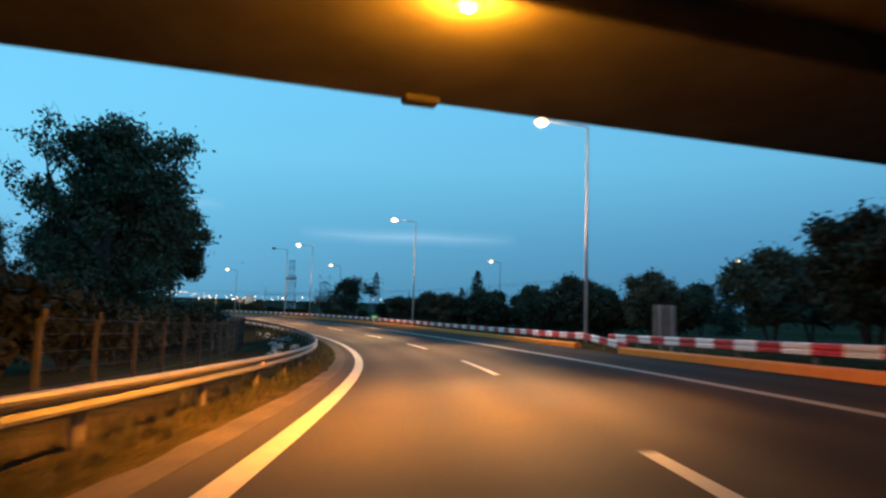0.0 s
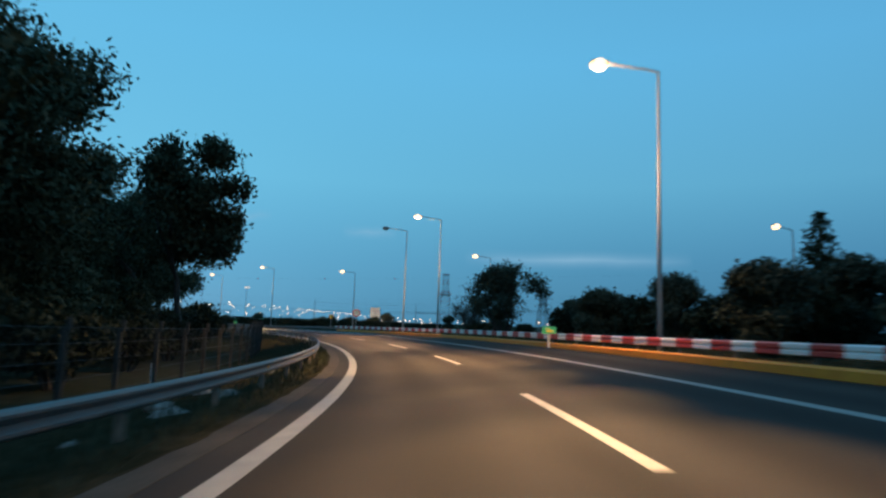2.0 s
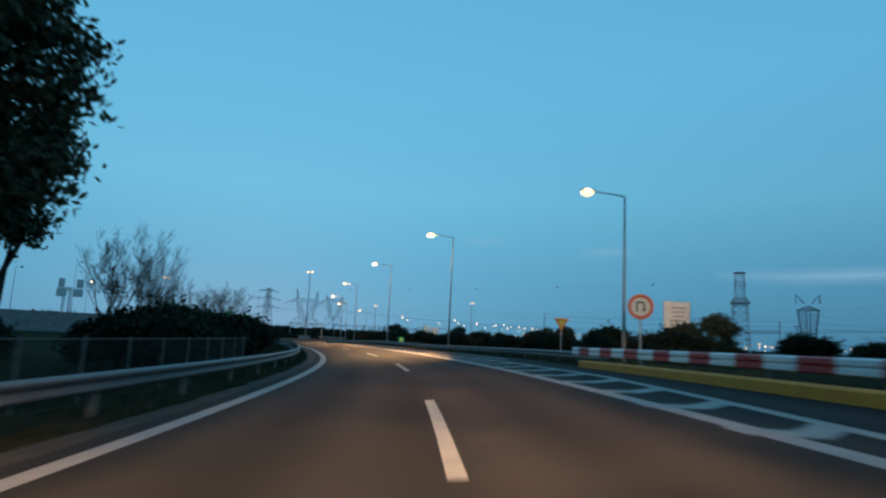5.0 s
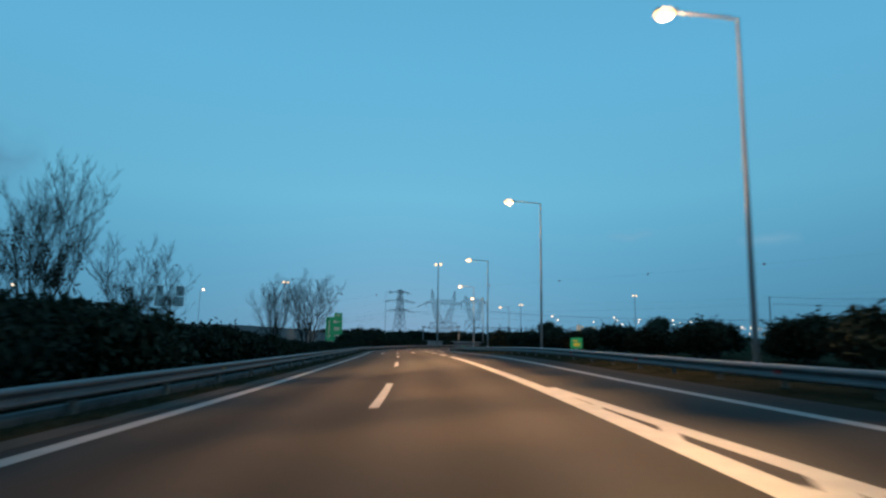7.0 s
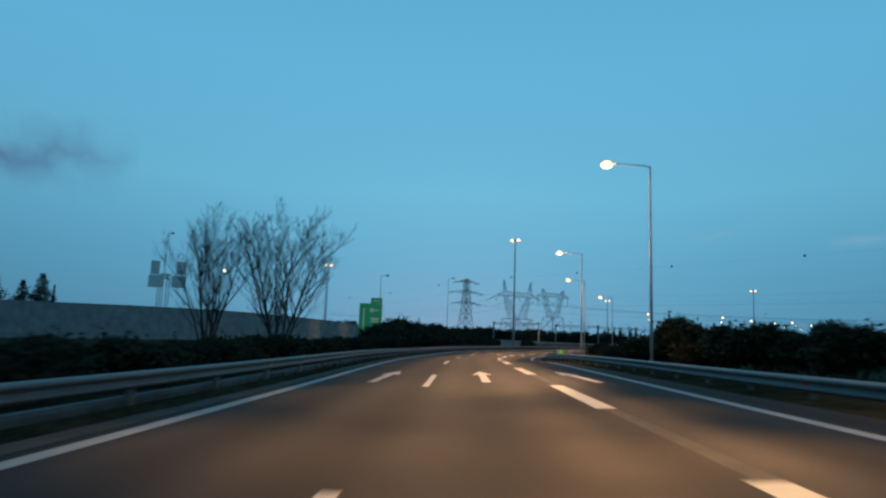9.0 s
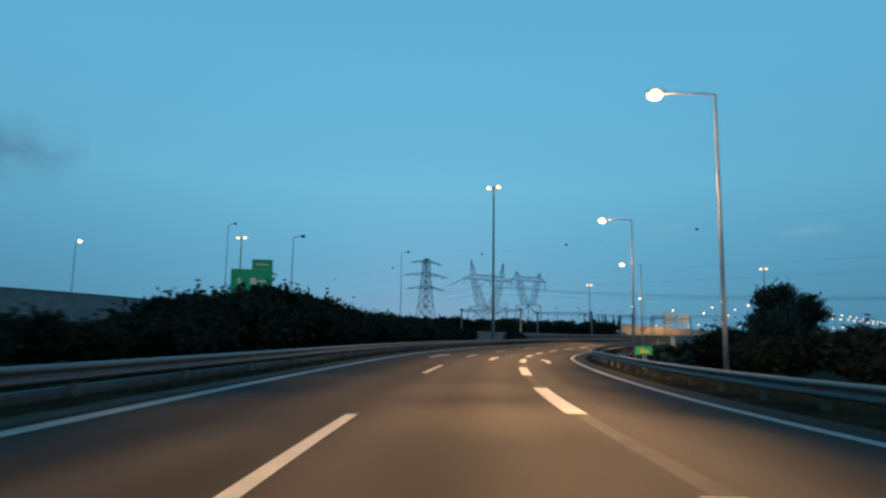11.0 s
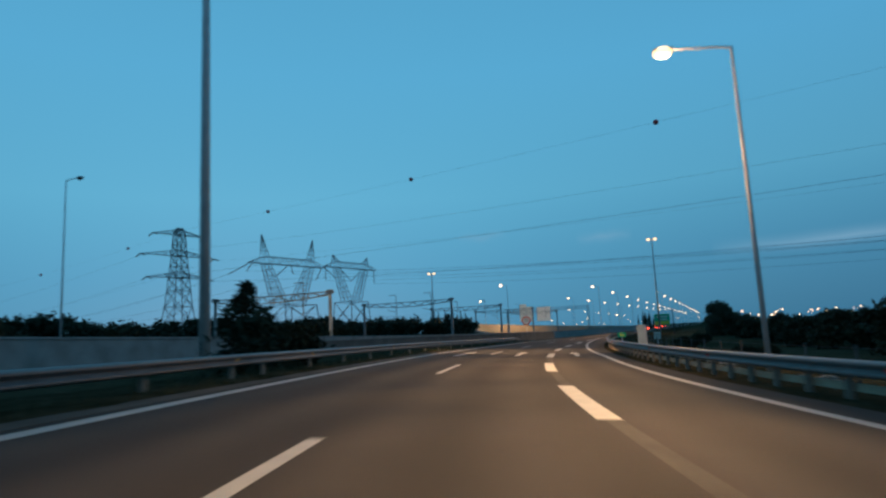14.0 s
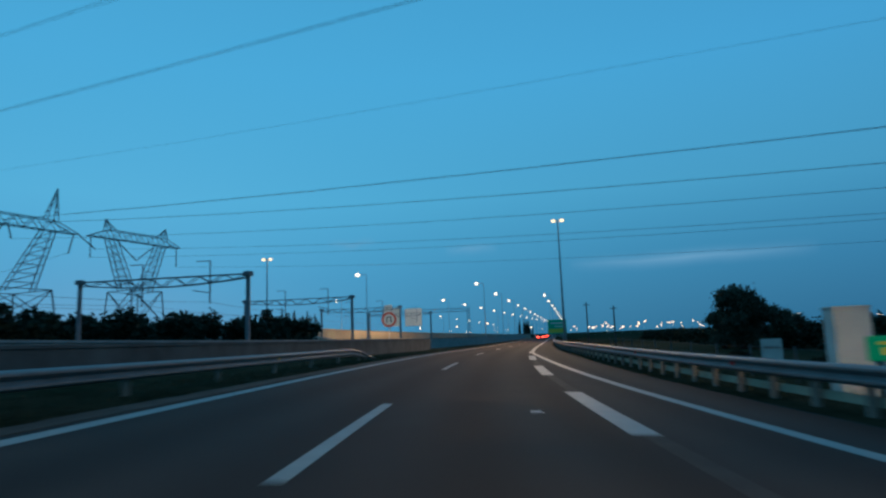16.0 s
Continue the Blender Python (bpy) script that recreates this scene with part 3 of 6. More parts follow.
guard_rail(298, 470, RAIL_R, -1, "weathered galvanised guard rail on pale, closely set posts", "red", step=1.5, level=table([(298, -0.04), (303, -0.02), (335, 0.05), (346, 0.03), (385, 0.06), (402, 0.06), (440, 0.0)]), pale=285.0)
lower = thing("guard_rail", "low soiled pale rail strip behind the guard rail posts", "guard rail", "guard rails")
for s in np.arange(300.0, 438.0, 6.0):
    part("rail_strip", sweep([(0, 0.17), (0.05, 0.16), (0.07, 0.30), (0.02, 0.315)], s + 0.01, s + 5.99, 3.0, lambda q: RAIL_R(q) + 0.17), SAND_CONCRETE, lower)
guard_rail(470, 690, RAIL_R, -1, "distant galvanised guard rail beside the motorway", "red")

# red and white panel barrier behind the yellow kerb
for s0, s1, off in ((-48, 27.5, 7.50), (24.5, 143.0, 7.30)):
    fence = thing("striped_barrier", "red and white striped steel barrier behind a yellow kerb", "barrier", "striped barriers")
    k = 0
    s = s0
    while s < s1 - 0.05:
        e = min(s + 1.1, s1)
        near_end = table([(24.0, -0.32), (30.0, 0.0), (900, 0.0)]) if s0 > 0 else (lambda q: 0.0)
        part("panel", sweep([(0.0, 0.41), (-0.06, 0.44), (-0.06, 0.53), (-0.01, 0.57), (-0.06, 0.61), (-0.06, 0.70), (0.0, 0.735), (0.02, 0.73), (0.02, 0.415)], s + 0.004, e - 0.004, 1.2, lambda q: off + (max(0, 30 - q) * -0.06 if s0 > 0 else 0), rise=near_end),
             WHITE_PLASTIC if k % 2 else RED_PLASTIC, fence)
        if k % 3 == 0:
            x, y, z = at(s, off + 0.09)
            shared("post", post_mesh, fence, pose(x, y, z + 0.10, 0, 0, turned(s)))
        s += 1.1
        k += 1

# ---------------------------------------------------------------- walls
def wall(name, pts, thick, mat, label, cap=0.12):
    """A straight-run wall: pts are x, y, base z, top z."""
    w = thing(name, label, "wall", kind="structure")
    V, F, CV, CF = [], [], [], []
    for i, (x, y, b, t) in enumerate(pts):
        p, q = pts[max(i - 1, 0)], pts[min(i + 1, len(pts) - 1)]
        d = Vector((q[0] - p[0], q[1] - p[1], 0)).normalized()
        o = Vector((-d.y, d.x, 0)) * thick / 2
        V += [(x - o.x, y - o.y, b), (x - o.x, y - o.y, t), (x + o.x, y + o.y, t), (x + o.x, y + o.y, b)]
        o *= 1.3
        CV += [(x - o.x, y - o.y, t + 0.003), (x - o.x, y - o.y, t + cap), (x + o.x, y + o.y, t + cap), (x + o.x, y + o.y, t + 0.003)]
    for i in range(len(pts) - 1):
        for k in range(4):
            j = (k + 1) % 4
            F.append((i * 4 + k, i * 4 + j, i * 4 + 4 + j, i * 4 + 4 + k))
            CF.append(F[-1])
    for L in (F, CF):
        L += [(0, 3, 2, 1), tuple(len(V) - 4 + k for k in range(4))]
    part("wall_body", (V, F), mat, w)
    part("coping", (CV, CF), mat, w)
    return w


def smooth_line(pts, times=6):
    out = []
    cols = list(zip(*pts))
    for i in range((len(pts) - 1) * times + 1):
        out.append(tuple(spline(list(c), i / times) for c in cols))
    return out


wall("wall_1", smooth_line([(-196, 120, -6.5, 0.7), (-203.9, 170, -6.5, 0.9), (-208.5, 190, -6.5, 1.1), (-214, 207, -6.5, 1.0), (-218.5, 225, -6.5, 0.2), (-223, 241, -6.5, -1.2), (-228, 262, -6.5, -2.1), (-236, 287, -6.5, -2.5), (-245, 314, -6.5, -2.75), (-252, 340, -6.5, -2.9), (-260, 372, -6.5, -2.95), (-266, 400, -6.5, -2.95), (-270.5, 432, -6.5, -2.9), (-281, 480, -6.5, -2.6), (-303, 575, -6.5, -2.2)]), 0.45, CONCRETE, "long grey concrete retaining wall dropping to a low parapet")
wall("wall_2", smooth_line([(-282, 392, -6, -2.6), (-318, 430, -6, -0.3), (-339.3, 464.5, -6, 1.8), (-337, 481, -6, 1.3), (-316, 499, -6, -0.5), (-299, 528, -6, -1.8), (-298, 560, -6, -2.1)]), 0.5, RAMP_WALL, "sand-coloured ramp wall under sodium lamps")
wall("wall_3", [(8.5, 300, -4, 0.8), (60, 330, -4, 0.8)], 0.4, DARK_CONCRETE, "distant low wall across the field")
wall("wall_4", [(*at(s, -13.2)[:2], -6.0, -3.1) for s in range(374, 480, 5)], 0.35, DARK_CONCRETE, "low dark concrete barrier in front of the parapet")

# ---------------------------------------------------------------- bridge over the start of the road
bridge = thing("bridge", "concrete road bridge with a dark beam soffit overhead", "bridge", kind="structure")
B_TURN = 18.1


def bridge_box(name, along0, along1, back0, back1, z0, z1, mat, parent=bridge):
    """A block of the bridge: metres along it from the middle, and back from its far edge."""
    m = pose(-0.5, 15.7, 0, 0, 0, B_TURN)
    return part(name, boxed((along0 + along1) / 2, -(back0 + back1) / 2, (z0 + z1) / 2, along1 - along0, back1 - back0, z1 - z0, bevel=0.04, m=m), mat, parent)


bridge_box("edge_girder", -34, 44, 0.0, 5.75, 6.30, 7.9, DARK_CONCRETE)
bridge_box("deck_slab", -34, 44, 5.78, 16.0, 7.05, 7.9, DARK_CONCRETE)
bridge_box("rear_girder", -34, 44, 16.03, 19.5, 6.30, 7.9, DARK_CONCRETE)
bridge_box("parapet", -34, 44, 0.05, 0.35, 7.92, 8.9, CONCRETE)
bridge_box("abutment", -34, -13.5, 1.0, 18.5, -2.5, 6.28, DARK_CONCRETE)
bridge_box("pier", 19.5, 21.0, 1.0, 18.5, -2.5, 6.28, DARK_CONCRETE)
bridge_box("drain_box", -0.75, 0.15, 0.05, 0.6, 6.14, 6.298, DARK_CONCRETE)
for k in range(40):
    if k % 2 == 0:
        bridge_box("handrail_post", -33 + 1.9 * k, -32.94 + 1.9 * k, 0.15, 0.21, 8.92, 9.7, POST_STEEL)
bridge_box("handrail", -34, 44, 0.15, 0.21, 9.72, 9.77, POST_STEEL)

# ---------------------------------------------------------------- lamps
def lamp_post(name, x, y, heading, height, arm, label, lit=True, mat=None, far=False, double=False, z0=None, group="street lamps"):
    """A street lamp: its arm points along heading (degrees left of +x)."""
    lamp = thing(name, label, "street lamp", group)
    z = ground_at(x, y) - 0.05 if z0 is None else z0
    lamp.matrix_basis = pose(x, y, z, 0, 0, heading)
    r = 0.27 if double else 0.11
    top = height - 0.05
    if far:
        part("pole", tube([(0, 0, 0), (0, 0, top)], [r, r * 0.6], 5), POLE_STEEL, lamp)
    else:
        part("pole", tube([(0, 0, 0), (0, 0, top * 0.5), (0, 0, top)], [r, r * 0.78, r * 0.55], 10), POLE_STEEL, lamp, smooth=True)
        part("base_plate", boxed(0, 0, 0.03, 0.45, 0.45, 0.06, bevel=0.01), POLE_STEEL, lamp)
        part("access_door", boxed(0, -r * 0.93, 1.0, 0.10, 0.04, 0.45, bevel=0.01), POST_STEEL, lamp)
    for sgn in ((1, -1) if double else (1,)):
        if arm > 0.3:
            part("arm", tube([(0, 0, top - 0.02), (sgn * arm * 0.2, 0, top + 0.06), (sgn * arm, 0, top + 0.16)], [r * 0.5, r * 0.45, r * 0.4], 6), POLE_STEEL, lamp)
        bm = bmesh.new()
        big = 1.25 if double else 1.0
        box(bm, sgn * (arm + 0.32), 0, top + 0.18, 0.85 * big, 0.36 * big, 0.14 * big, bevel=0.05)
        head = part("lamp_head", bm, POLE_STEEL, lamp)
        g = bmesh.new()
        # glass larger than life: its size takes in the lamp's halo
        bmesh.ops.create_uvsphere(g, u_segments=10, v_segments=6, radius=1.0, matrix=Matrix.Translation((sgn * (arm + 0.36), 0, top + 0.08)) @ Matrix.Diagonal(((0.42 * far, 0.36 * far, 0.30 * far, 1) if far else (0.40 * big, 0.28 * big, 0.24 * big, 1))))
        part("lamp_glass", g, mat if lit else DARK_GLASS, head, "lit warm lamp glass" if lit else "", smooth=True)
    return lamp


LANE = table([(-60, -1.4), (90, -1.0), (150, 0.9), (200, 1.4), (270, 1.8), (300, 2.4), (345, 2.4), (370, 1.6), (400, 1.3)])


def head_place(lamp, arm, height):
    return lamp.matrix_basis @ Vector((arm + 0.36, 0, height - 0.25))


# tall lamps along the outer edge, arms over the carriageway
for x, y, tip, lit in ((7.9, 34.2, 11.43, True), (-3.3, 73, 10.99, True), (-23.1, 110, 11.11, True), (-29.1, 116.4, 10.91, False), (-75.7, 166.1, 10.67, True), (-100.6, 183.9, 10.33, True), (-128.6, 205, 9.63, True), (-157, 228.8, 8.93, True), (-178, 251.5, 8.47, True), (-198.6, 282.2, 8.06, True)):
    b, u = nearest([x], [y])
    s = float(S_GRID[b[0]])
    z = at(s, float(u[0]))[2] - 0.35
    h = tip - z
    lp = lamp_post("street_lamp", x, y, turned(s) + 180, h, 2.35, "tall grey steel street lamp with one lit lantern" if lit else "tall grey steel street lamp, lantern unlit", lit, LAMP_GLASS, z0=z)
    if lit:
        p = head_place(lp, 2.35, h)
        # added beams end to end along the driven lane stand in for headlights; then a broad pool round the foot, and a
        # little spill on arm and pole
        for along, share, cone in ((-21.5, 4.4, 18), (-14.5, 3.4, 22), (-8.5, 3.0, 28), (-3.0, 3.0, 32), (3.0, 3.0, 32), (8.5, 3.0, 28), (14.5, 3.4, 22), (21.5, 4.4, 18)):
            bulb(p, LAMP_W * share * (0.78 if s < 130 else 1.0 if s < 300 else 0.56), WARM, 0.2, cone * (1.0 if s < 300 else 1.4), at(s + along, LANE(s + along)), blend=1.0)
        bulb(p, LAMP_W * (0.42 if s < 130 else 0.30 if s < 270 else 0.42), WARM, 0.2, 86 if 130 < s < 270 else 106, at(s, float(u[0]) - 4.0), blend=1.0)
        if s < 130:                # added spot, as headlights would light the inner rail and verge
            bulb(p, LAMP_W * 1.3, WARM, 0.2, 74, at(s + 2.0, -4.5), blend=1.0)
        bulb((p[0], p[1], p[2] - 0.35), LAMP_W * 0.03, WARM, 0.2, bare=True)
bulb((-77.2, 164.3, 10.4), LAMP_W * 0.8, WARM, 0.2, 17, at(168, 5.0), blend=1.0)      # added spot in place of headlights on the gore
# two added beams brighten the long gap between lamps, where headlights would fall
for lamp, s in (((-24.4, 108.3, 10.8), 141.0), ((-77.4, 164.6, 10.4), 156.0)):
    bulb(lamp, LAMP_W * 2.6, WARM, 0.2, 14, at(s, LANE(s)), blend=1.0)
# added narrow spots at the lantern places: they brighten the signs as headlights would, and light one portal
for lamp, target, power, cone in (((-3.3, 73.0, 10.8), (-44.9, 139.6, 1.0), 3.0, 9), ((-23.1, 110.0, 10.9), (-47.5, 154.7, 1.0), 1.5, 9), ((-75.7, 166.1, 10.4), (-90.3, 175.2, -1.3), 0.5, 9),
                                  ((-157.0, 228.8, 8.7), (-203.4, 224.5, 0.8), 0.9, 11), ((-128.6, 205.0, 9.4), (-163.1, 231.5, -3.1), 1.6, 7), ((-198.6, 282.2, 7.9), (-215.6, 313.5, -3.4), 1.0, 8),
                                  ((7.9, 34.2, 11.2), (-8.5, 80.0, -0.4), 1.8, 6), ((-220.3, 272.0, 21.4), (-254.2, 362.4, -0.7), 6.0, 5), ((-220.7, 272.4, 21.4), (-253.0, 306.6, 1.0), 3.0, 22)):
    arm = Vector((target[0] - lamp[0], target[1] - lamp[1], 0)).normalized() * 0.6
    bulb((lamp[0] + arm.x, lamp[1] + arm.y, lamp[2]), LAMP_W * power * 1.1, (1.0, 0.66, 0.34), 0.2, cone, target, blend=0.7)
for x, y, turn in ((-20.4, 125.0, 225), (9.6, 103.6, 225), (43.8, 90.4, 225), (-47.6, 144.6, 225)):
    lamp_post("street_lamp", x, y, turn, 9.9, 2.0, "grey street lamp on a neighbouring road, lit", True, LAMP_GLASS)

# tall masts with a pair of lanterns
for x, y, h, turn in ((-220.7, 272.4, 25.6, 20), (-250.8, 431.0, 25.8, 10), (-292.5, 254.4, 23.0, 40), (-323.4, 422.4, 22.5, 15)):
    z = ground_at(x, y)
    top = {25.6: 22.2, 25.8: 21.5, 23.0: 19.4, 22.5: 18.5}[h]
    lamp_post("lighting_mast", x, y, turn, top - z, 0.55, "tall tapered steel lighting mast with two lit lanterns", True, LAMP_GLASS, double=True, z0=z, group="lighting masts")
# added narrow mast beam, in place of headlights where the lane lamps end
bulb((-220.3, 272.8, 21.0), LAMP_W * 10.0, WARM, 0.5, 27, at(380, 1.6), blend=1.0)
bulb((-251.4, 429.6, 21.0), LAMP_W * 5.0, WARM, 0.5, 60, at(462, 1.0), blend=1.0)
# added mast beam that brightens only the gantry boards
bulb((-251.4, 429.6, 21.0), LAMP_W * 5.0, (1.0, 0.72, 0.42), 0.5, 17, (-308.0, 465.0, 4.0), blend=0.6)
bulb((-284.6, 410.2, 10.3), LAMP_W * 0.7, SODIUM, 0.4, 112, (-271.0, 396.0, -6.0))
bulb((-310.4, 508.0, 10.4), LAMP_W * 2.2, SODIUM, 0.4, 112, (-300.0, 494.0, -6.0))
# added light without a lamp of its own, to brighten the ramp wall
bulb((-325.0, 478.0, 9.0), LAMP_W * 0.9, WARM, 0.4, 160)
bulb((-275.6, 453.4, 10.4), LAMP_W * 1.1, SODIUM, 0.4, 112, (-270.0, 439.0, -6.0))

# unlit lamp posts on the upper road
for x, y, top in ((-267.5, 284.8, 16.2), (-229.3, 240.1, 11.2), (-243.5, 196.8, 17.3), (-206.9, 167.8, 11.2), (-264.9, 242.0, 17.8)):
    z = ground_at(x, y)
    lamp_post("street_lamp", x, y, 20, top - z, 1.6, "slim grey lamp post beyond the wall, unlit", False, LAMP_GLASS, z0=z)
for x, y, top in ((-283.1, 218.3, 13.9), (-290, 165, 12.5)):
    z = ground_at(x, y)
    lamp_post("street_lamp", x, y, 20, top - z, 1.2, "distant lit street lamp beyond the wall", True, FAR_GLASS, far=True, z0=z)

# rows of lamps along the motorway ahead
rows_far = [(-277.5, 454.0, -0.235, 42.0, 16), (-276.7, 517.0, -0.235, 40.0, 15), (-312.6, 508.6, -0.185, 36.0, 15), (-339.4, 478.9, -0.25, 60.0, 9)]
for x0, y0, lean, gap, many in rows_far:
    for k in range(many):
        x, y = x0 + lean * gap * k, y0 + gap * k
        z = ground_at(x, y)
        lamp_post("street_lamp", x, y, 195, 11.3 - z + 0.002 * gap * k, 1.5, "distant lit motorway lamp", True, FAR_GLASS, far=True, z0=z, group="motorway lamps")
x, y = -287.1, 410.8
lamp_post("street_lamp", x, y, 195, 11.0 - ground_at(x, y), 1.5, "lit lamp beside the ramp", True, FAR_GLASS, far=True)

# scattered lights of the town
rnd = random.Random(5)
for k in range(92):
    bearing = radians(rnd.uniform(-9, 33) if k < 48 else rnd.uniform(-22, -2) if k < 60 else rnd.triangular(-8, 15, 11))
    far = rnd.uniform(620, 1500)
    x, y = -200 - math.sin(bearing) * far, 240 + math.cos(bearing) * far
    z = ground_at(x, y)
    h = rnd.uniform(7, 12) + far * 0.003 if k < 60 else rnd.uniform(5, 11)
    lamp_post("street_lamp", x, y, rnd.uniform(0, 360), h, 1.0, "small distant town lamp, lit", True, TOWN_GLASS, far=1.8, z0=z, group="town lamps")

bulb((0.3, 10.2, 5.95), BRIDGE_W * 0.09, BRIDGE_TONE, 0.12, bare=True)
bulb((0.3, 10.2, 5.92), BRIDGE_W * 0.92, BRIDGE_TONE, 0.12, 124.0, (-1.9, 11.4, 0.0), blend=0.85)
fix = thing("bridge_lamp", "small lit sodium lamp fixed under the bridge", "lamp")
fix.matrix_basis = pose(0.3, 10.2, 6.20, 0, 0, B_TURN)
part("housing", boxed(0, 0, 0.06, 0.5, 0.3, 0.10, bevel=0.03), POST_STEEL, fix)
g = bmesh.new()
bmesh.ops.create_uvsphere(g, u_segments=12, v_segments=8, radius=1.0, matrix=Matrix.Diagonal((0.17, 0.12, 0.09, 1)))
part("lamp_glass", g, LAMP_SODIUM, fix, "lit orange glass", smooth=True)

# ---------------------------------------------------------------- plants
def grow(rng, p, d, length, r, depth, tubes, ends, spread=0.7, lift=0.15):
    pts, rad = [p], [r]
    seg = 3
    for i in range(seg):
        d = (d + Vector((rng.uniform(-1, 1), rng.uniform(-1, 1), rng.uniform(-1, 1))) * 0.16 + Vector((0, 0, lift * 0.3))).normalized()
        p = p + d * (length / seg)
        pts.append(p)
        rad.append(r * (1 - 0.38 * (i + 1) / seg))
        if depth <= 1:
            ends.append(p)
    tubes.append(tube(pts, rad, 7 if r > 0.08 else (4 if r > 0.02 else 3)))
    if depth == 0:
        return
    for _ in range(rng.randint(2, 3)):
        side = Vector((rng.uniform(-1, 1), rng.uniform(-1, 1), rng.uniform(-0.3, 0.6) + lift))
        start = pts[rng.choice((2, 3, 3))]
        grow(rng, start, (d + side * spread).normalized(), length * rng.uniform(0.60, 0.84), rad[-1] * rng.uniform(0.6, 0.85), depth - 1, tubes, ends, spread, lift)


def leaves(seed, ends, per, spread, size, droop=0.0, slim=0.45):
    """Many small pointed leaves round the twig ends, as (verts, faces)."""
    g = np.random.default_rng(seed)
    c = np.repeat(np.array([tuple(e) for e in ends]), per, axis=0)
    n = len(c)
    off = g.normal(0, 1, (n, 3)) * np.array([spread, spread, spread * 0.75])
    off[:, 2] -= droop * np.abs(g.normal(0, 1, n))
    c = c + off
    a = g.normal(0, 1, (n, 3))
    a[:, 2] -= droop
    a /= np.linalg.norm(a, axis=1, keepdims=True)
    b = np.cross(a, g.normal(0, 1, (n, 3)))
    b /= np.linalg.norm(b, axis=1, keepdims=True) + 1e-9
    ln = (size * g.uniform(0.6, 1.3, n))[:, None]
    v = np.stack([c - a * ln, c + b * ln * slim, c + a * ln, c - b * ln * slim], 1).reshape(-1, 3)
    v[:, 2] = np.maximum(v[:, 2], 0.03)
    return v.tolist(), [(4 * i, 4 * i + 1, 4 * i + 2, 4 * i + 3) for i in range(n)]


def lumps(seed, height, width, low, count, each=34):
    """Points of a billowing crown: overlapping lumps of foliage with gaps between."""
    g = np.random.default_rng(seed)
    out = []
    for _ in range(count):
        z = g.uniform(low, 0.90)
        f = (z - low) / (1 - low)
        reach = width / 2 * (0.42 + 0.62 * math.sin(math.pi * (0.18 + 0.74 * f)) ** 0.8) * math.sqrt(g.uniform(0.05, 1.0))
        r = width * g.uniform(0.09, 0.17)
        w = g.uniform(0, 2 * math.pi)
        c = np.array([math.cos(w) * max(reach - r, 0), math.sin(w) * max(reach - r, 0), z * height])
        d = g.normal(0, 1, (each, 3))
        d /= np.linalg.norm(d, axis=1, keepdims=True)
        out.append(c + d * r * g.uniform(0.35, 1.0, (each, 1)) * np.array([1, 1, 0.85]))
    return np.concatenate(out)


def plant(name, label, category, seed, height, width, mat, depth=4, per=26, leaf=0.16, spread=0.45, droop=0.0, lift=0.2, open_=0.75, group="", stems=1, clear=0.3, low=0.15, fill=0):
    """A leafy tree or bush, scaled to its height and width."""
    rng = random.Random(seed)
    tubes, ends = [], []
    for k in range(stems):
        w = 2 * math.pi * k / stems + rng.uniform(0, 1)
        d = Vector((0.45 * math.cos(w), 0.45 * math.sin(w), 1.0)) if stems > 1 else Vector((0.05, 0.02, 1.0))
        grow(rng, Vector((0.12 * math.cos(w) * (stems > 1), 0.12 * math.sin(w) * (stems > 1), 0)), d.normalized(), height * clear, height * 0.026, depth, tubes, ends, open_, lift)
    E = np.array([tuple(e) for e in ends])
    kz = (height - spread * 0.9) / max(E[:, 2].max(), 0.1)
    mid = E[:, :2].mean(0)
    kx = (0.82 if fill else 1.0) * (width / 2 - spread * 0.8) / max(np.percentile(np.hypot(*(E[:, :2] - mid).T), 100 if fill else 94), 0.1)
    scale = np.array([kx, kx, kz])
    V, F = joined(tubes)
    V = (np.array(V) * scale).tolist()
    t = thing(name, label, category, group)
    part("trunk", (V, F), BARK, t)
    pts = E * scale
    if fill:
        pts = np.concatenate([pts[::3], lumps(seed, height, width, low, fill)])
    part("crown", leaves(seed, pts, per, spread, leaf, droop), mat, t)
    return t


def conifer(name, label, seed, height, width, group=""):
    """A pointed evergreen with whorls of drooping boughs."""
    g = np.random.default_rng(seed)
    t = thing(name, label, "tree", group)
    part("trunk", tube([(0, 0, 0), (0.05, 0, height * 0.5), (0, 0, height * 0.98)], [height * 0.022, height * 0.014, 0.02], 7), BARK, t)
    ends = []
    z = height * 0.06
    while z < height * 0.985:
        r = width / 2 * (1 - z / height) ** 0.7 * g.uniform(0.65, 1.15)
        for k in range(7):
            w = g.uniform(0, 2 * math.pi)
            for f in (0.35, 0.7, 1.0):
                ends.append((math.cos(w) * r * f, math.sin(w) * r * f, z - 0.22 * r * f * f))
        z += height * 0.045
    low = [e for e in ends if e[2] < height * 0.72]
    high = [e for e in ends if e[2] >= height * 0.72]
    part("crown", leaves(seed, low, 9, width * 0.052, 0.17, droop=0.12, slim=0.35), LEAF_FIR, t)
    part("crown_top", leaves(seed + 1, high, 6, width * 0.020, 0.13, droop=0.10, slim=0.35), LEAF_FIR, t)
    return t


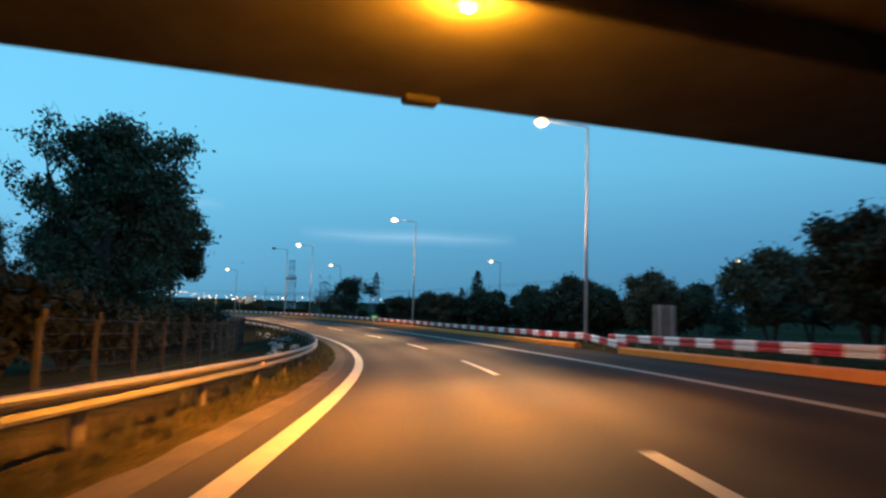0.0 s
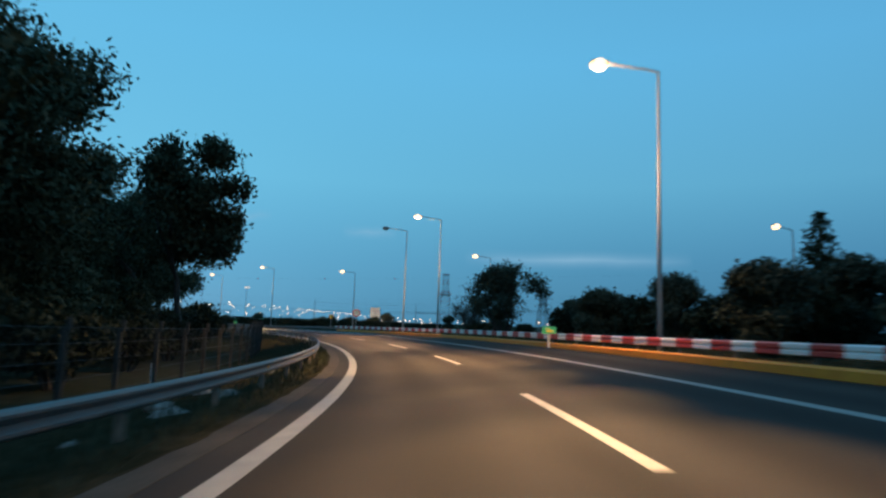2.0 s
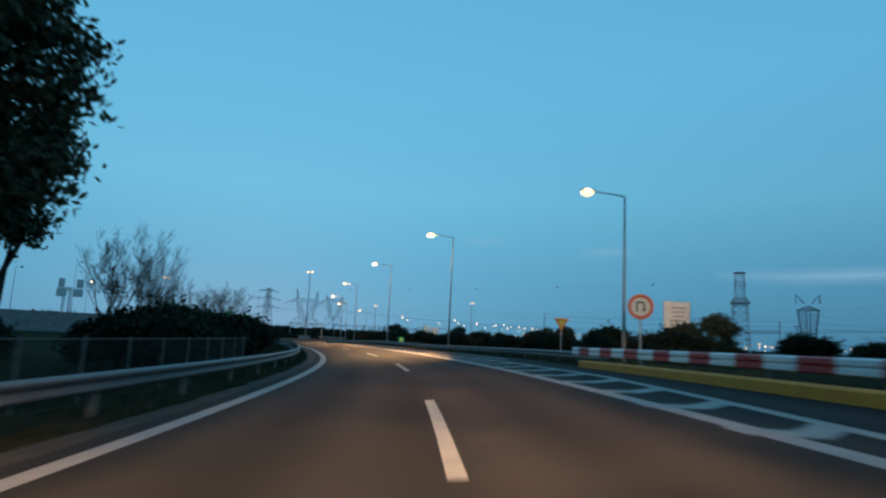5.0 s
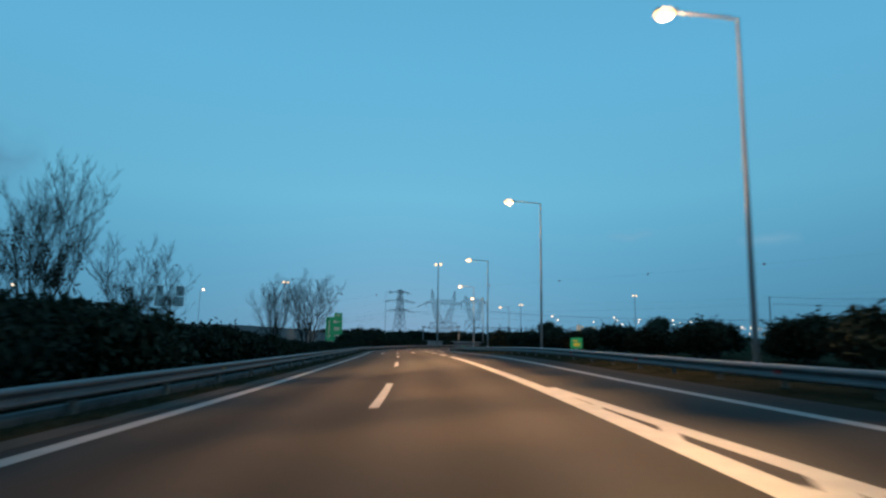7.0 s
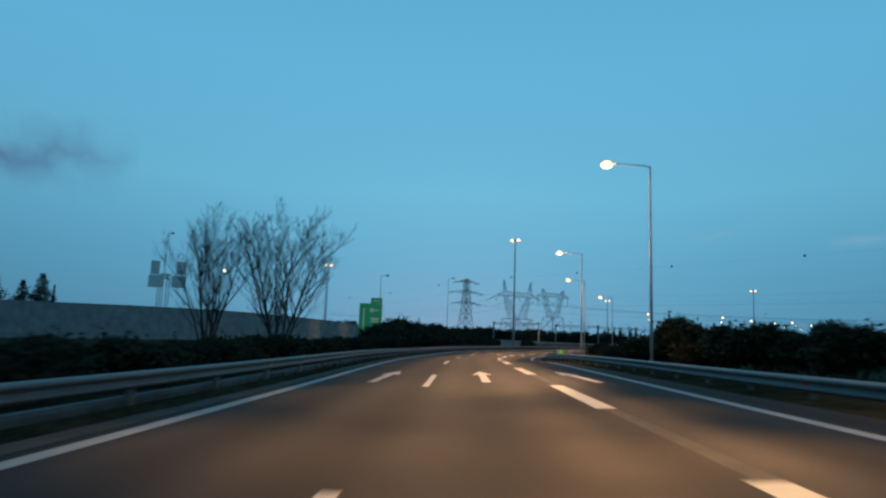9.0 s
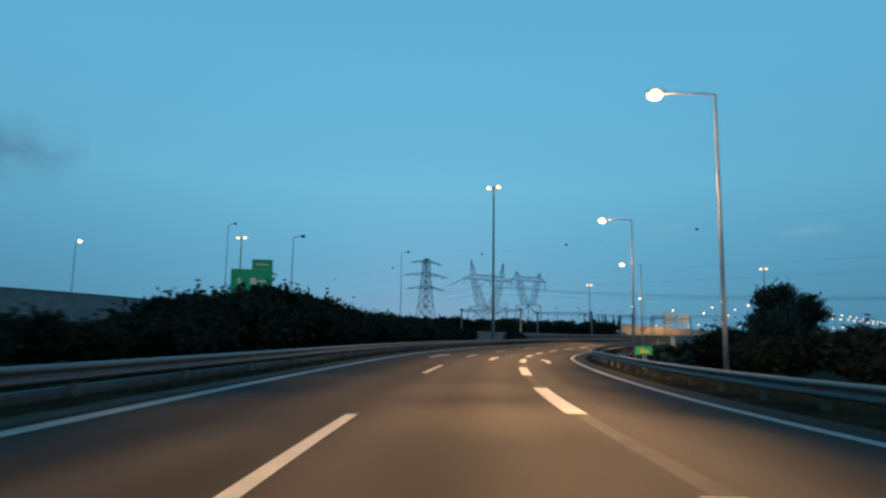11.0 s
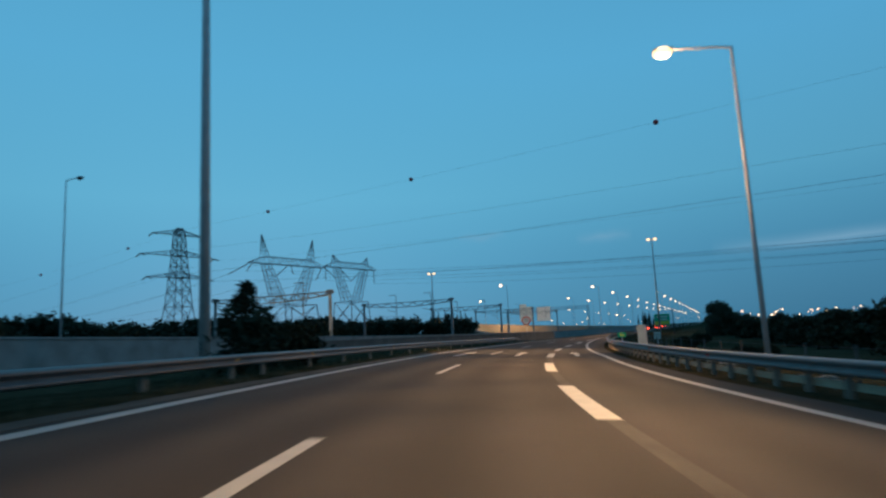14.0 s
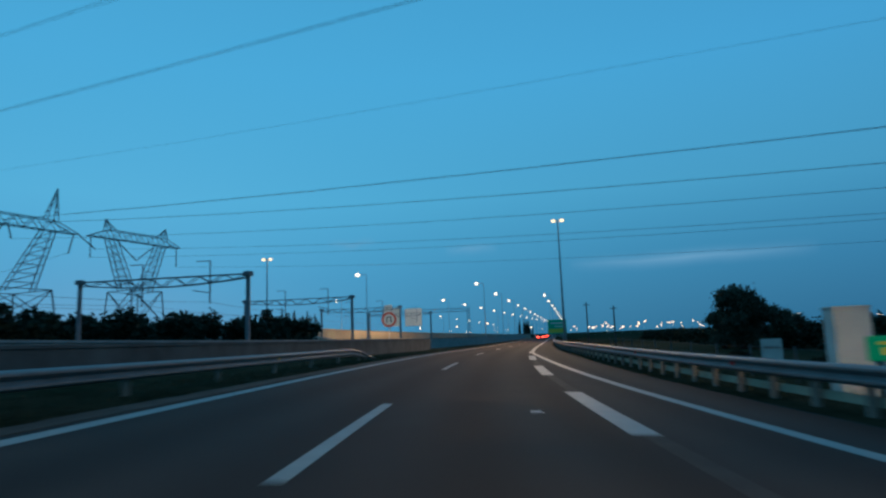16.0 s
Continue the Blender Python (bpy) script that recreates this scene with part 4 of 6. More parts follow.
def bare_tree(label, seed, height, width, stems, clumps=0, lean=0.42, least=0.012, low=0.30):
    """A vase-shaped leafless tree: stems that fan out of one base, upright boughs and fine twigs."""
    rng = random.Random(seed)
    boughs, twigs, tips = [], [], []

    def shoot(p, d, length, r, depth):
        n = 5 if depth > 1 else 3
        pts, rad, way = [p], [r], [d]
        for i in range(n):
            d = (d + Vector((rng.uniform(-1, 1), rng.uniform(-1, 1), rng.uniform(-0.6, 0.6))) * 0.085 + Vector((0, 0, 0.045))).normalized()
            p = p + d * (length / n)
            pts.append(p)
            rad.append(r * (1 - 0.72 * (i + 1) / n))
            way.append(d)
        (boughs if depth == 3 else twigs).append(tube(pts, [max(q, least) for q in rad], 6 if r > 0.06 else (4 if r > 0.02 else 3)))
        if depth == 0:
            tips.append(pts[-1])
            return
        for k in range({3: 11, 2: 7, 1: 5}[depth]):
            f = 1 - (1 - low) * rng.random() ** 1.25
            i = min(int(f * n), n - 1)
            start = pts[i].lerp(pts[i + 1], f * n - i)
            w = rng.uniform(0, 2 * math.pi)
            side = Vector((math.cos(w), math.sin(w), rng.uniform(0.0, 0.5)))
            shoot(start, (way[i] + side * rng.uniform(0.50, 0.95)).normalized(), length * rng.uniform(0.30, 0.48), max(rad[i] * rng.uniform(0.5, 0.7), least), depth - 1)

    for k in range(stems):
        w = 2 * math.pi * (k + rng.uniform(-0.3, 0.3)) / stems
        tilt = lean * rng.uniform(0.15, 1.0)
        shoot(Vector((0.18 * math.cos(w), 0.18 * math.sin(w), 0)), Vector((math.cos(w) * tilt, math.sin(w) * tilt, 1)).normalized(), height * rng.uniform(0.80, 1.0), height * rng.uniform(0.009, 0.013), 3)
    T = np.array([tuple(p) for p in tips])
    scale = np.array([width / 2 / np.percentile(np.hypot(T[:, 0], T[:, 1]), 96)] * 2 + [height / np.percentile(T[:, 2], 93)])
    t = thing("bare_tree", label, "tree", "bare trees")
    for name, tubes in (("trunk", boughs), ("crown", twigs)):
        V, F = joined(tubes)
        part(name, ((np.array(V) * scale).tolist(), F), BARK, t)
    if clumps:
        low = T[(T[:, 2] < 0.62 * T[:, 2].max()) & (T[:, 2] > 0.2 * T[:, 2].max())] * scale
        pick = np.random.default_rng(seed).choice(len(low), min(clumps, len(low)), replace=False)
        part("foliage", leaves(seed, low[pick], 26, 0.26, 0.10, 0.15), LEAF_BROWN, t, "dry brown leaf clumps")
    return t


def place(proto, x, y, turn=0.0, size=1.0, z=None, label=""):
    """A copy of a plant at a place of the ground."""
    z = ground_at(x, y) - 0.08 if z is None else z
    keep = proto.scale.copy()
    ob = copy_thing(proto, pose(x, y, z, 0, 0, turn))
    ob.scale = keep * size
    if label:
        ob["label"] = label
    return ob


GUM_A = plant("eucalyptus_tree", "tall dark eucalyptus with drooping leaf clumps", "tree", 11, 21.0, 16.6, LEAF_GUM, depth=5, per=13, leaf=0.25, spread=0.42, droop=0.25, group="eucalyptus trees", clear=0.26, fill=84, low=0.10)
GUM_B = plant("eucalyptus_tree", "tall spreading eucalyptus with an open crown", "tree", 23, 18.4, 9.8, LEAF_GUM, depth=5, per=13, leaf=0.24, spread=0.40, droop=0.3, group="eucalyptus trees", clear=0.30, open_=0.85, fill=34, low=0.46)
GUM_C = plant("eucalyptus_tree", "airy eucalyptus with separate drooping leaf clumps", "tree", 29, 20.6, 13.2, LEAF_GUM, depth=5, per=13, leaf=0.24, spread=0.40, droop=0.25, group="eucalyptus trees", clear=0.26, fill=78, low=0.29)
OLIVE_A = plant("roadside_tree", "rounded dark green roadside tree", "tree", 31, 5.2, 5.0, LEAF_GREY, depth=4, per=16, leaf=0.15, spread=0.24, group="roadside trees", clear=0.22, stems=2, fill=30, low=0.12)
OLIVE_B = plant("roadside_tree", "broad bushy tree with grey-green leaves", "tree", 37, 6.9, 6.9, LEAF_GREY, depth=4, per=12, leaf=0.17, spread=0.26, group="roadside trees", clear=0.26, stems=3, fill=34, low=0.26)
AIRY = plant("roadside_tree", "airy broad tree with feathery foliage and open gaps", "tree", 38, 7.5, 8.4, LEAF_GREY, depth=5, per=9, leaf=0.14, spread=0.24, group="roadside trees", clear=0.24, stems=4, fill=30, low=0.30)
BUSH_A = plant("bush", "dense dark roadside bush", "bush", 41, 2.6, 3.6, LEAF, depth=3, per=32, leaf=0.17, spread=0.36, group="roadside bushes", stems=5, clear=0.3)
BUSH_B = plant("bush", "uneven dark oleander bush", "bush", 43, 3.0, 3.4, LEAF, depth=3, per=28, leaf=0.18, spread=0.38, group="roadside bushes", stems=6, clear=0.3)
BUSH_C = plant("bush", "brownish dry roadside bush", "bush", 47, 2.2, 3.2, LEAF_BROWN, depth=3, per=30, leaf=0.16, spread=0.34, group="roadside bushes", stems=5, clear=0.3)
BARE_A = bare_tree("leafless tree with a fan of fine upright branches", 57, 11.0, 9.4, 8, lean=0.50, low=0.28, least=0.009)
BARE_B = bare_tree("leafless tree with a few dry leaf clumps", 67, 9.0, 8.0, 5, clumps=20, lean=0.48, low=0.28, least=0.009)
BARE_C = bare_tree("low rounded leafless tree, a haze of fine grey twigs", 61, 4.5, 5.4, 26, lean=1.1, least=0.007, low=0.08)
FIR = conifer("fir_tree", "dark pointed conifer among roadside bushes", 61, 7.0, 4.6, "conifers")
CONE = conifer("fir_tree", "small cone-shaped conifer behind the guard rail", 71, 4.0, 3.7, "conifers")
CYPRESS = conifer("cypress_tree", "slim dark cypress in a row", 67, 10.0, 1.9, "conifers")

# the first plants stand where they are needed; the rest are copies
GUM_A.matrix_basis = pose(-29.5, 56.0, ground_at(-29.5, 56) - 0.1, 0, 0, 215)
GUM_B.matrix_basis = pose(-37.4, 87.6, ground_at(-37.4, 87.6) - 0.1, 0, 0, 200)
GUM_C.matrix_basis = pose(-61.8, 114.0, ground_at(-61.8, 114.0) - 0.1, 0, 0, 250)
for pr, x, y, t, k in ((GUM_A, -43.0, 79.5, 120, 0.74), (GUM_B, -76, 122, 80, 0.9), (GUM_A, -38.6, 72.0, 140, 0.95), (GUM_A, -55, 100, 310, 0.74), (GUM_A, -31, 33, 160, 0.30), (GUM_A, -48, 62, 10, 0.6), (GUM_B, -78, 104, 20, 0.9), (GUM_B, -29, 20, 300, 0.45), (GUM_A, -57, 93, 40, 0.46), (GUM_C, -69.5, 110.5, 60, 0.90)):
    place(pr, x, y, t, k)
AIRY.matrix_basis = pose(-14.6, 101.4, ground_at(-14.6, 101.4) - 0.1, 0, 0, 30)
OLIVE_B.matrix_basis = pose(22, 21, ground_at(22, 21) - 0.1, 0, 0, 140)
OLIVE_A.matrix_basis = pose(-170, 262, ground_at(-170, 262) - 0.1, 0, 0, 300)
FIR.matrix_basis = pose(4.5, 79.1, ground_at(4.5, 79.1) - 0.1)
for pr, x, y, t, k in ((OLIVE_A, -1.5, 84.0, 20, 0.80), (OLIVE_A, -6.0, 88.0, 150, 0.72), (OLIVE_B, 9.5, 66, 100, 0.70), (OLIVE_A, 14.5, 58, 60, 0.86), (OLIVE_B, 10.8, 52.1, 200, 0.74), (OLIVE_B, 13.9, 41.2, 10, 0.68),
                       (OLIVE_B, 19, 36, 250, 0.85), (OLIVE_B, 18.5, 27, 20, 0.95), (OLIVE_A, 19, 14, 90, 1.3), (OLIVE_A, 6.0, 71, 230, 0.78), 
                       (OLIVE_A, -44, 152, 15, 0.62), (OLIVE_A, -65.6, 166.9, 160, 0.47), (OLIVE_B, -63.6, 166.3, 40, 0.42), (OLIVE_A, -60.5, 163.5, 220, 0.55), (OLIVE_B, -173.5, 271.0, 100, 1.28), (OLIVE_A, 0.8, 73.3, 80, 0.76), (FIR, 2.6, 80.6, 40, 0.68), (FIR, 7.4, 78.2, 90, 0.62), (OLIVE_A, 9.5, 73.7, 10, 0.74), (OLIVE_A, 13.5, 67.5, 70, 0.70), (FIR, 16.3, 84.5, 10, 0.68), (OLIVE_B, -8.3, 98.9, 140, 0.50), (OLIVE_A, 4.6, 75.8, 170, 0.80), (OLIVE_A, -217.6, 357, 40, 1.0), (OLIVE_A, -216.2, 356.2, 130, 0.72), (OLIVE_A, -218.9, 358.0, 250, 0.66), (OLIVE_B, -214.2, 358.5, 70, 0.48), (OLIVE_B, -150, 238, 190, 0.75), (OLIVE_A, -129, 229, 50, 0.9),
                       (OLIVE_A, -136, 235, 120, 0.85), (OLIVE_A, -108, 214, 260, 0.85), (OLIVE_B, 24, 58, 310, 0.75), (OLIVE_B, 26, 44, 130, 0.95), (FIR, 30, 66, 0, 0.95), (OLIVE_A, -18, 118, 40, 0.6), (OLIVE_A, -31, 145, 210, 0.55)):
    place(pr, x, y, t, k)
BARE_A.matrix_basis = pose(-152.4, 190.0, ground_at(-152.4, 190.0) - 0.1, 0, 0, 210)
BARE_C.matrix_basis = pose(-24.1, 131.0, ground_at(-24.1, 131.0) - 0.1, 0, 0, 15)
BARE_B.matrix_basis = pose(-118.3, 157.0, ground_at(-118.3, 157) - 0.1, 0, 0, 70)
for pr, x, y, t, top, slim in ((BARE_A, -152.2, 184.6, 150, 6.4, 0.85), (BARE_B, -110.2, 149.4, 200, 8.4, 0.72), (BARE_B, -107.4, 150.0, 260, 7.2, 0.55), (BARE_B, -122.5, 159.5, 130, 3.2, 0.9), (BARE_B, -97, 139, 220, 8.0, 0.9)):
    ob = place(pr, x, y, t, (top - ground_at(x, y)) / (11.0 if pr is BARE_A else 9.0), label="leafless tree behind the roadside bushes")
    ob.scale = (ob.scale.x * slim, ob.scale.y * slim, ob.scale.z)
CYPRESS.matrix_basis = pose(-263, 178.5, ground_at(-263, 178.5) - 0.1)
rnd = random.Random(9)
for x, y, top in ((-259.8, 176.1, 8.6), (-253.9, 172.8, 6.6), (-258.3, 167.8, 8.4), (-257.0, 165.6, 6.0), (-249.6, 164.4, 7.2), (-252.0, 160.5, 7.8), (-250.0, 157.0, 8.4)):
    place(FIR, x, y, 40 * x, (top - ground_at(x, y)) / 7.0, label="dark pointed conifer beyond the concrete wall")
for k in range(16):               # cypress row beyond the railway
    place(CYPRESS, -309 - k * 1.9 + rnd.uniform(-2, 2), 403 + k * 4.0 + rnd.uniform(-2.2, 2.2), 40 * k, rnd.uniform(0.72, 1.16))
for k in range(14):
    place(CYPRESS, -300 - k * 1.9 + rnd.uniform(-3, 3), 560 + k * 6 + rnd.uniform(-3, 3), 40 * k, rnd.uniform(0.7, 1.1))

BUSH_A.matrix_basis = pose(*at(160, -10.0, -0.3))
BUSH_B.matrix_basis = pose(*at(163.5, -11.0, -0.3))
BUSH_C.matrix_basis = pose(*at(300, 15.5, -0.35))
TALL = table([(140, 0.7), (160, 0.95), (185, 0.92), (205, 0.84), (222, 0.58), (274, 0.58), (290, 0.95), (298, 1.12), (312, 0.92), (335, 0.78), (347, 0.72)])
rnd = random.Random(3)
s = 146.0
while s < 346:
    k = TALL(s)
    x, y, z = at(s, -9.6 + rnd.uniform(-0.9, 0.9), -0.35)
    place(rnd.choice((BUSH_A, BUSH_A, BUSH_B)), x, y, rnd.uniform(0, 360), k * rnd.uniform(0.85, 1.12), z)
    if s < 215 or 285 < s < 340:
        x, y, z = at(s + 1.2, -12.8 + rnd.uniform(-1, 1), -0.4)
        place(rnd.choice((BUSH_A, BUSH_B)), x, y, rnd.uniform(0, 360), k * rnd.uniform(1.0, 1.3), z)
    s += 2.1 * rnd.uniform(0.8, 1.2)
CONE.matrix_basis = pose(-212.6, 268.9, ground_at(-212.6, 268.9) - 0.1)
place(BUSH_C, -216.9, 274.3, 50, 0.95)
place(BUSH_A, -214.3, 271.6, 120, 0.42)
# hedge on the outer side
s = 150.0
while s < 300:
    x, y, z = at(s, 16.5 + rnd.uniform(-1.5, 2.5), -0.4)
    place(rnd.choice((BUSH_A, BUSH_B, BUSH_C)), x, y, rnd.uniform(0, 360), rnd.uniform(0.6, 0.85) * (1.25 if s > 245 else 1.0), z)
    s += 2.6 * rnd.uniform(0.8, 1.3)
for s in np.arange(36, 150, 3.4):
    x, y, z = at(s, 14.5 + rnd.uniform(-1.0, 4.5), -0.4)
    place(rnd.choice((BUSH_A, BUSH_B, BUSH_A)), x, y, rnd.uniform(0, 360), rnd.uniform(0.8, 1.2) if s < 95 else rnd.uniform(0.38, 0.56), z)
for s in np.arange(318, 430, 7.0):
    x, y, z = at(s, 14 + rnd.uniform(-1.5, 4), -0.5)
    place(rnd.choice((BUSH_B, BUSH_C)), x, y, rnd.uniform(0, 360), rnd.uniform(0.3, 0.5), z)
for k in range(26):               # scrub under the eucalyptus
    x, y, z = at(8 + 5.2 * k, -15.0 + rnd.uniform(-2.5, 1.0), -0.4)
    place(rnd.choice((BUSH_A, BUSH_B)), x, y, rnd.uniform(0, 360), rnd.uniform(0.8, 1.4), z)


def scrub_belt(label, seed, rows, mat, per=9, leaf=0.30):
    """A belt of scrub nobody could count: rows are x, y, base z, height and width of each clump."""
    pts = np.concatenate([lumps(seed + i, h, w, 0.05, 9, 12) + np.array([x, y, z]) for i, (x, y, z, h, w) in enumerate(rows)])
    low = pts[:, 2].min()
    v, f = leaves(seed, pts - np.array([0, 0, low]), per, leaf * 1.2, leaf, 0.0, 0.5)
    v = (np.array(v) + np.array([0, 0, low])).tolist()
    tagged(part("scrub_belt", (v, f), mat), label, "scrub", kind="stuff")


rows = []
for k in range(146):              # pines and scrub beyond the railway
    x, y = -272 - 0.065 * k - rnd.uniform(0, 10), 200 + 1.3 * k
    z = ground_at(x, y) - 0.2
    rows.append((x, y, z, 1.15 + 0.5 * math.sin(k * 0.31) + rnd.uniform(-0.4, 0.5) - z, rnd.uniform(6.0, 9.0)))
scrub_belt("dark continuous belt of pines and scrub beyond the railway", 300, rows, LEAF_FIR, 10, 0.38)
rows = []
for k in range(40):               # between wall and railway
    x, y = -236 - rnd.uniform(4, 26) - 0.2 * k, 196 + 2.2 * k
    rows.append((x, y, ground_at(x, y) - 0.2, rnd.uniform(2.6, 4.0), rnd.uniform(3.5, 5.5)))
scrub_belt("dark scrub between the retaining wall and the railway", 500, rows, LEAF)
rows = []
HEDGE = table([(330, 2.7), (405, 2.7), (440, 2.1), (470, 1.6), (520, 1.4)])
for q in np.arange(330, 520, 2.0):
    x, y, z = at(q, 25 + rnd.uniform(-2.5, 2.5), -0.5)
    rows.append((x, y, z, HEDGE(q) * rnd.uniform(0.82, 1.15), rnd.uniform(3.0, 4.4)))
scrub_belt("long dark hedge of mixed scrub behind the field fence", 700, rows, LEAF, leaf=0.2, per=16)

# far woods, one belt of low scrub towards the horizon
g = np.random.default_rng(77)
ends = []
for k in range(900):
    b = radians(g.uniform(-75, 110))
    far = g.uniform(190, 700)
    x, y = -120 - math.sin(b) * far, 200 + math.cos(b) * far
    ends.append((x, y))
ends = np.array(ends)
bi, bu = nearest(ends[:, 0], ends[:, 1])
dist = np.hypot(ends[:, 0] - SX[bi], ends[:, 1] - SY[bi])
clear_way = (ends[:, 1] > 380) & (ends[:, 0] > -420) & (ends[:, 0] < -225)
ends = ends[(dist > 70) & ~clear_way]
ez = ground_z(ends[:, 0], ends[:, 1])
E3 = np.column_stack([ends, ez + 1.6])
v, f = leaves(78, E3, 60, 1.9, 0.75, 0.0, 0.6)
tagged(part("far_woods", (v, f), LEAF_FIR), "dark belt of distant scrub and trees", "woods", kind="stuff")

# dry grass on the verges
g = np.random.default_rng(79)
n = 40000
gs = np.concatenate([g.uniform(0, 150, n // 2), g.uniform(150, 420, n // 2)])
side = g.random(n) < 0.45
gu = np.where(side, np.interp(gs, [0, 138, 142, 230, 335, 395, 470], [7.6, 7.6, 8.3, 8.2, 8.7, 7.3, 5.9]) + np.abs(g.normal(0.2, 1.2, n)), np.interp(gs, [0, 20, 60, 95, 130, 160, 205, 420], [-5.0, -5.1, -5.2, -5.1, -4.75, -4.45, -4.35, -4.3]) - np.abs(g.normal(0.0, 0.9, n)))
gp = np.column_stack([np.interp(gs, S_GRID, SX) + gu * np.interp(gs, S_GRID, RX), np.interp(gs, S_GRID, SY) + gu * np.interp(gs, S_GRID, RY),
                      np.interp(gs, S_GRID, SZ) + gu * np.tan(np.interp(gs, S_GRID, SB)) - 0.02])
hgt = g.uniform(0.08, 0.30, n) * np.where(g.random(n) < 0.1, 1.8, 1.0)
ang = g.uniform(0, 2 * math.pi, n)
dx, dy = np.cos(ang) * 0.018, np.sin(ang) * 0.018
lean = g.normal(0, 0.09, (n, 2))
tip = gp + np.column_stack([lean, hgt])
v = np.stack([gp - np.column_stack([dx, dy, 0 * dx]), gp + np.column_stack([dx, dy, 0 * dx]), tip], 1).reshape(-1, 3)
tagged(part("grass", (v.tolist(), [(3 * i, 3 * i + 1, 3 * i + 2) for i in range(n)]), GRASS_BLADE), "dry weeds and grass along the verges", "grass", kind="stuff")

# ---------------------------------------------------------------- wire fence with concrete posts on the inner side
FENCE_U = table([(10, -11.6), (52, -11.1), (75, -10.4), (100, -9.4), (127, -8.1)])
wf = thing("wire_fence", "sagging wire mesh fence on dark weathered concrete posts", "fence")
for s in np.arange(16, 126, 3.1):
    x, y, z = at(s, FENCE_U(s), -0.35)
    bm = boxed(0, 0, 1.05, 0.13, 0.13, 2.1, bevel=0.015)
    box(bm, 0.10, 0, 2.17, 0.10, 0.11, 0.36, bevel=0.01, m=pose(0, 0, 0))
    part("fence_post", bm, OLD_POST, wf).matrix_basis = pose(x, y, z, 0, 0, turned(s))
wires = [sweep([(0, h), (0.012, h + 0.006), (0, h + 0.012)], 16, 126, 6.0, FENCE_U) for h in (0.0, 0.45, 0.9, 1.35, 1.75)]
for s in np.arange(16, 126, 0.28):
    wires.append(beam(at(s, FENCE_U(s), -0.05), at(s + 0.25, FENCE_U(s), 1.75), 0.004))
part("mesh", joined(wires), WIRE, wf)
PANEL_U = table([(127, -7.9), (150, -7.4)])
mf = thing("mesh_fence", "dark mesh fence with tubular posts and a top rail", "fence")
for s in np.arange(127, 151, 2.5):
    x, y, z = at(s, PANEL_U(s), -0.3)
    part("fence_post", tube([(x, y, z), (x, y, z + 1.62)], [0.035, 0.035], 7), POST_STEEL, mf)
part("top_rail", sweep([(-0.02, 1.24), (0.02, 1.24), (0.02, 1.27), (-0.02, 1.27)], 127, 150, 2.5, PANEL_U), POST_STEEL, mf)
part("mesh", joined([beam(at(s, PANEL_U(s), 0.0), at(s, PANEL_U(s), 1.24), 0.003) for s in np.arange(127, 150, 0.10)]), POST_STEEL, mf)
# low posts of a field fence on the outer side
ff = thing("field_fence", "low field fence of grey stakes and two wires", "fence")
for s in np.arange(300, 440, 3.4):
    x, y, z = at(s, RAIL_R(s) + 4.0, -0.35)
    part("stake", tube([(x, y, z), (x, y, z + 1.25)], [0.04, 0.035], 6), DARK_CONCRETE, ff)
part("wire", joined([sweep([(0, h), (0.012, h + 0.006), (0, h + 0.012)], 300, 440, 6.0, lambda s: RAIL_R(s) + 4.0) for h in (0.45, 0.8)]), WIRE, ff)
# rubble by the fences
def rock(seed, x, y, size, z=None):
    rng = random.Random(seed)
    bm = bmesh.new()
    bmesh.ops.create_icosphere(bm, subdivisions=2, radius=0.5)
    for v in bm.verts:
        v.co *= 0.75 + 0.5 * noise.noise(v.co * 2.3 + Vector((seed, 0, 0)))
        v.co.z *= 0.6
    ob = part("rock", bm, STONE)
    ob.matrix_basis = pose(x, y, (ground_at(x, y) if z is None else z) + 0.08 * size, 0, 0, rng.uniform(0, 360)) @ Matrix.Diagonal((size, size * rng.uniform(0.6, 1.0), size, 1))
    tagged(ob, "pale rubble stone lying in the verge", "rock", "rubble stones")


rnd = random.Random(21)
for k in range(26):
    x, y, z = at(34 + 1.7 * k + rnd.uniform(-1, 1), -7.4 + rnd.uniform(-1.2, 0.8), -0.2)
    rock(k, x, y, rnd.uniform(0.35, 1.1), z)
for k in range(22):
    x, y, z = at(330 + 2.2 * k, RAIL_R(340) + 2.3 + rnd.uniform(-0.6, 0.8), -0.2)
    rock(100 + k, x, y, rnd.uniform(0.4, 1.2), z)

# ---------------------------------------------------------------- signs
def bars(sign, w, h, rows, mat, y=-0.045):
    """Bars that stand for writing: x, z, width and height as shares of the sign."""
    for cx, cz, bw, bh in rows:
        part("writing_bar", boxed(cx * w, y, cz * h, bw * w, 0.01, bh * h), mat, sign)


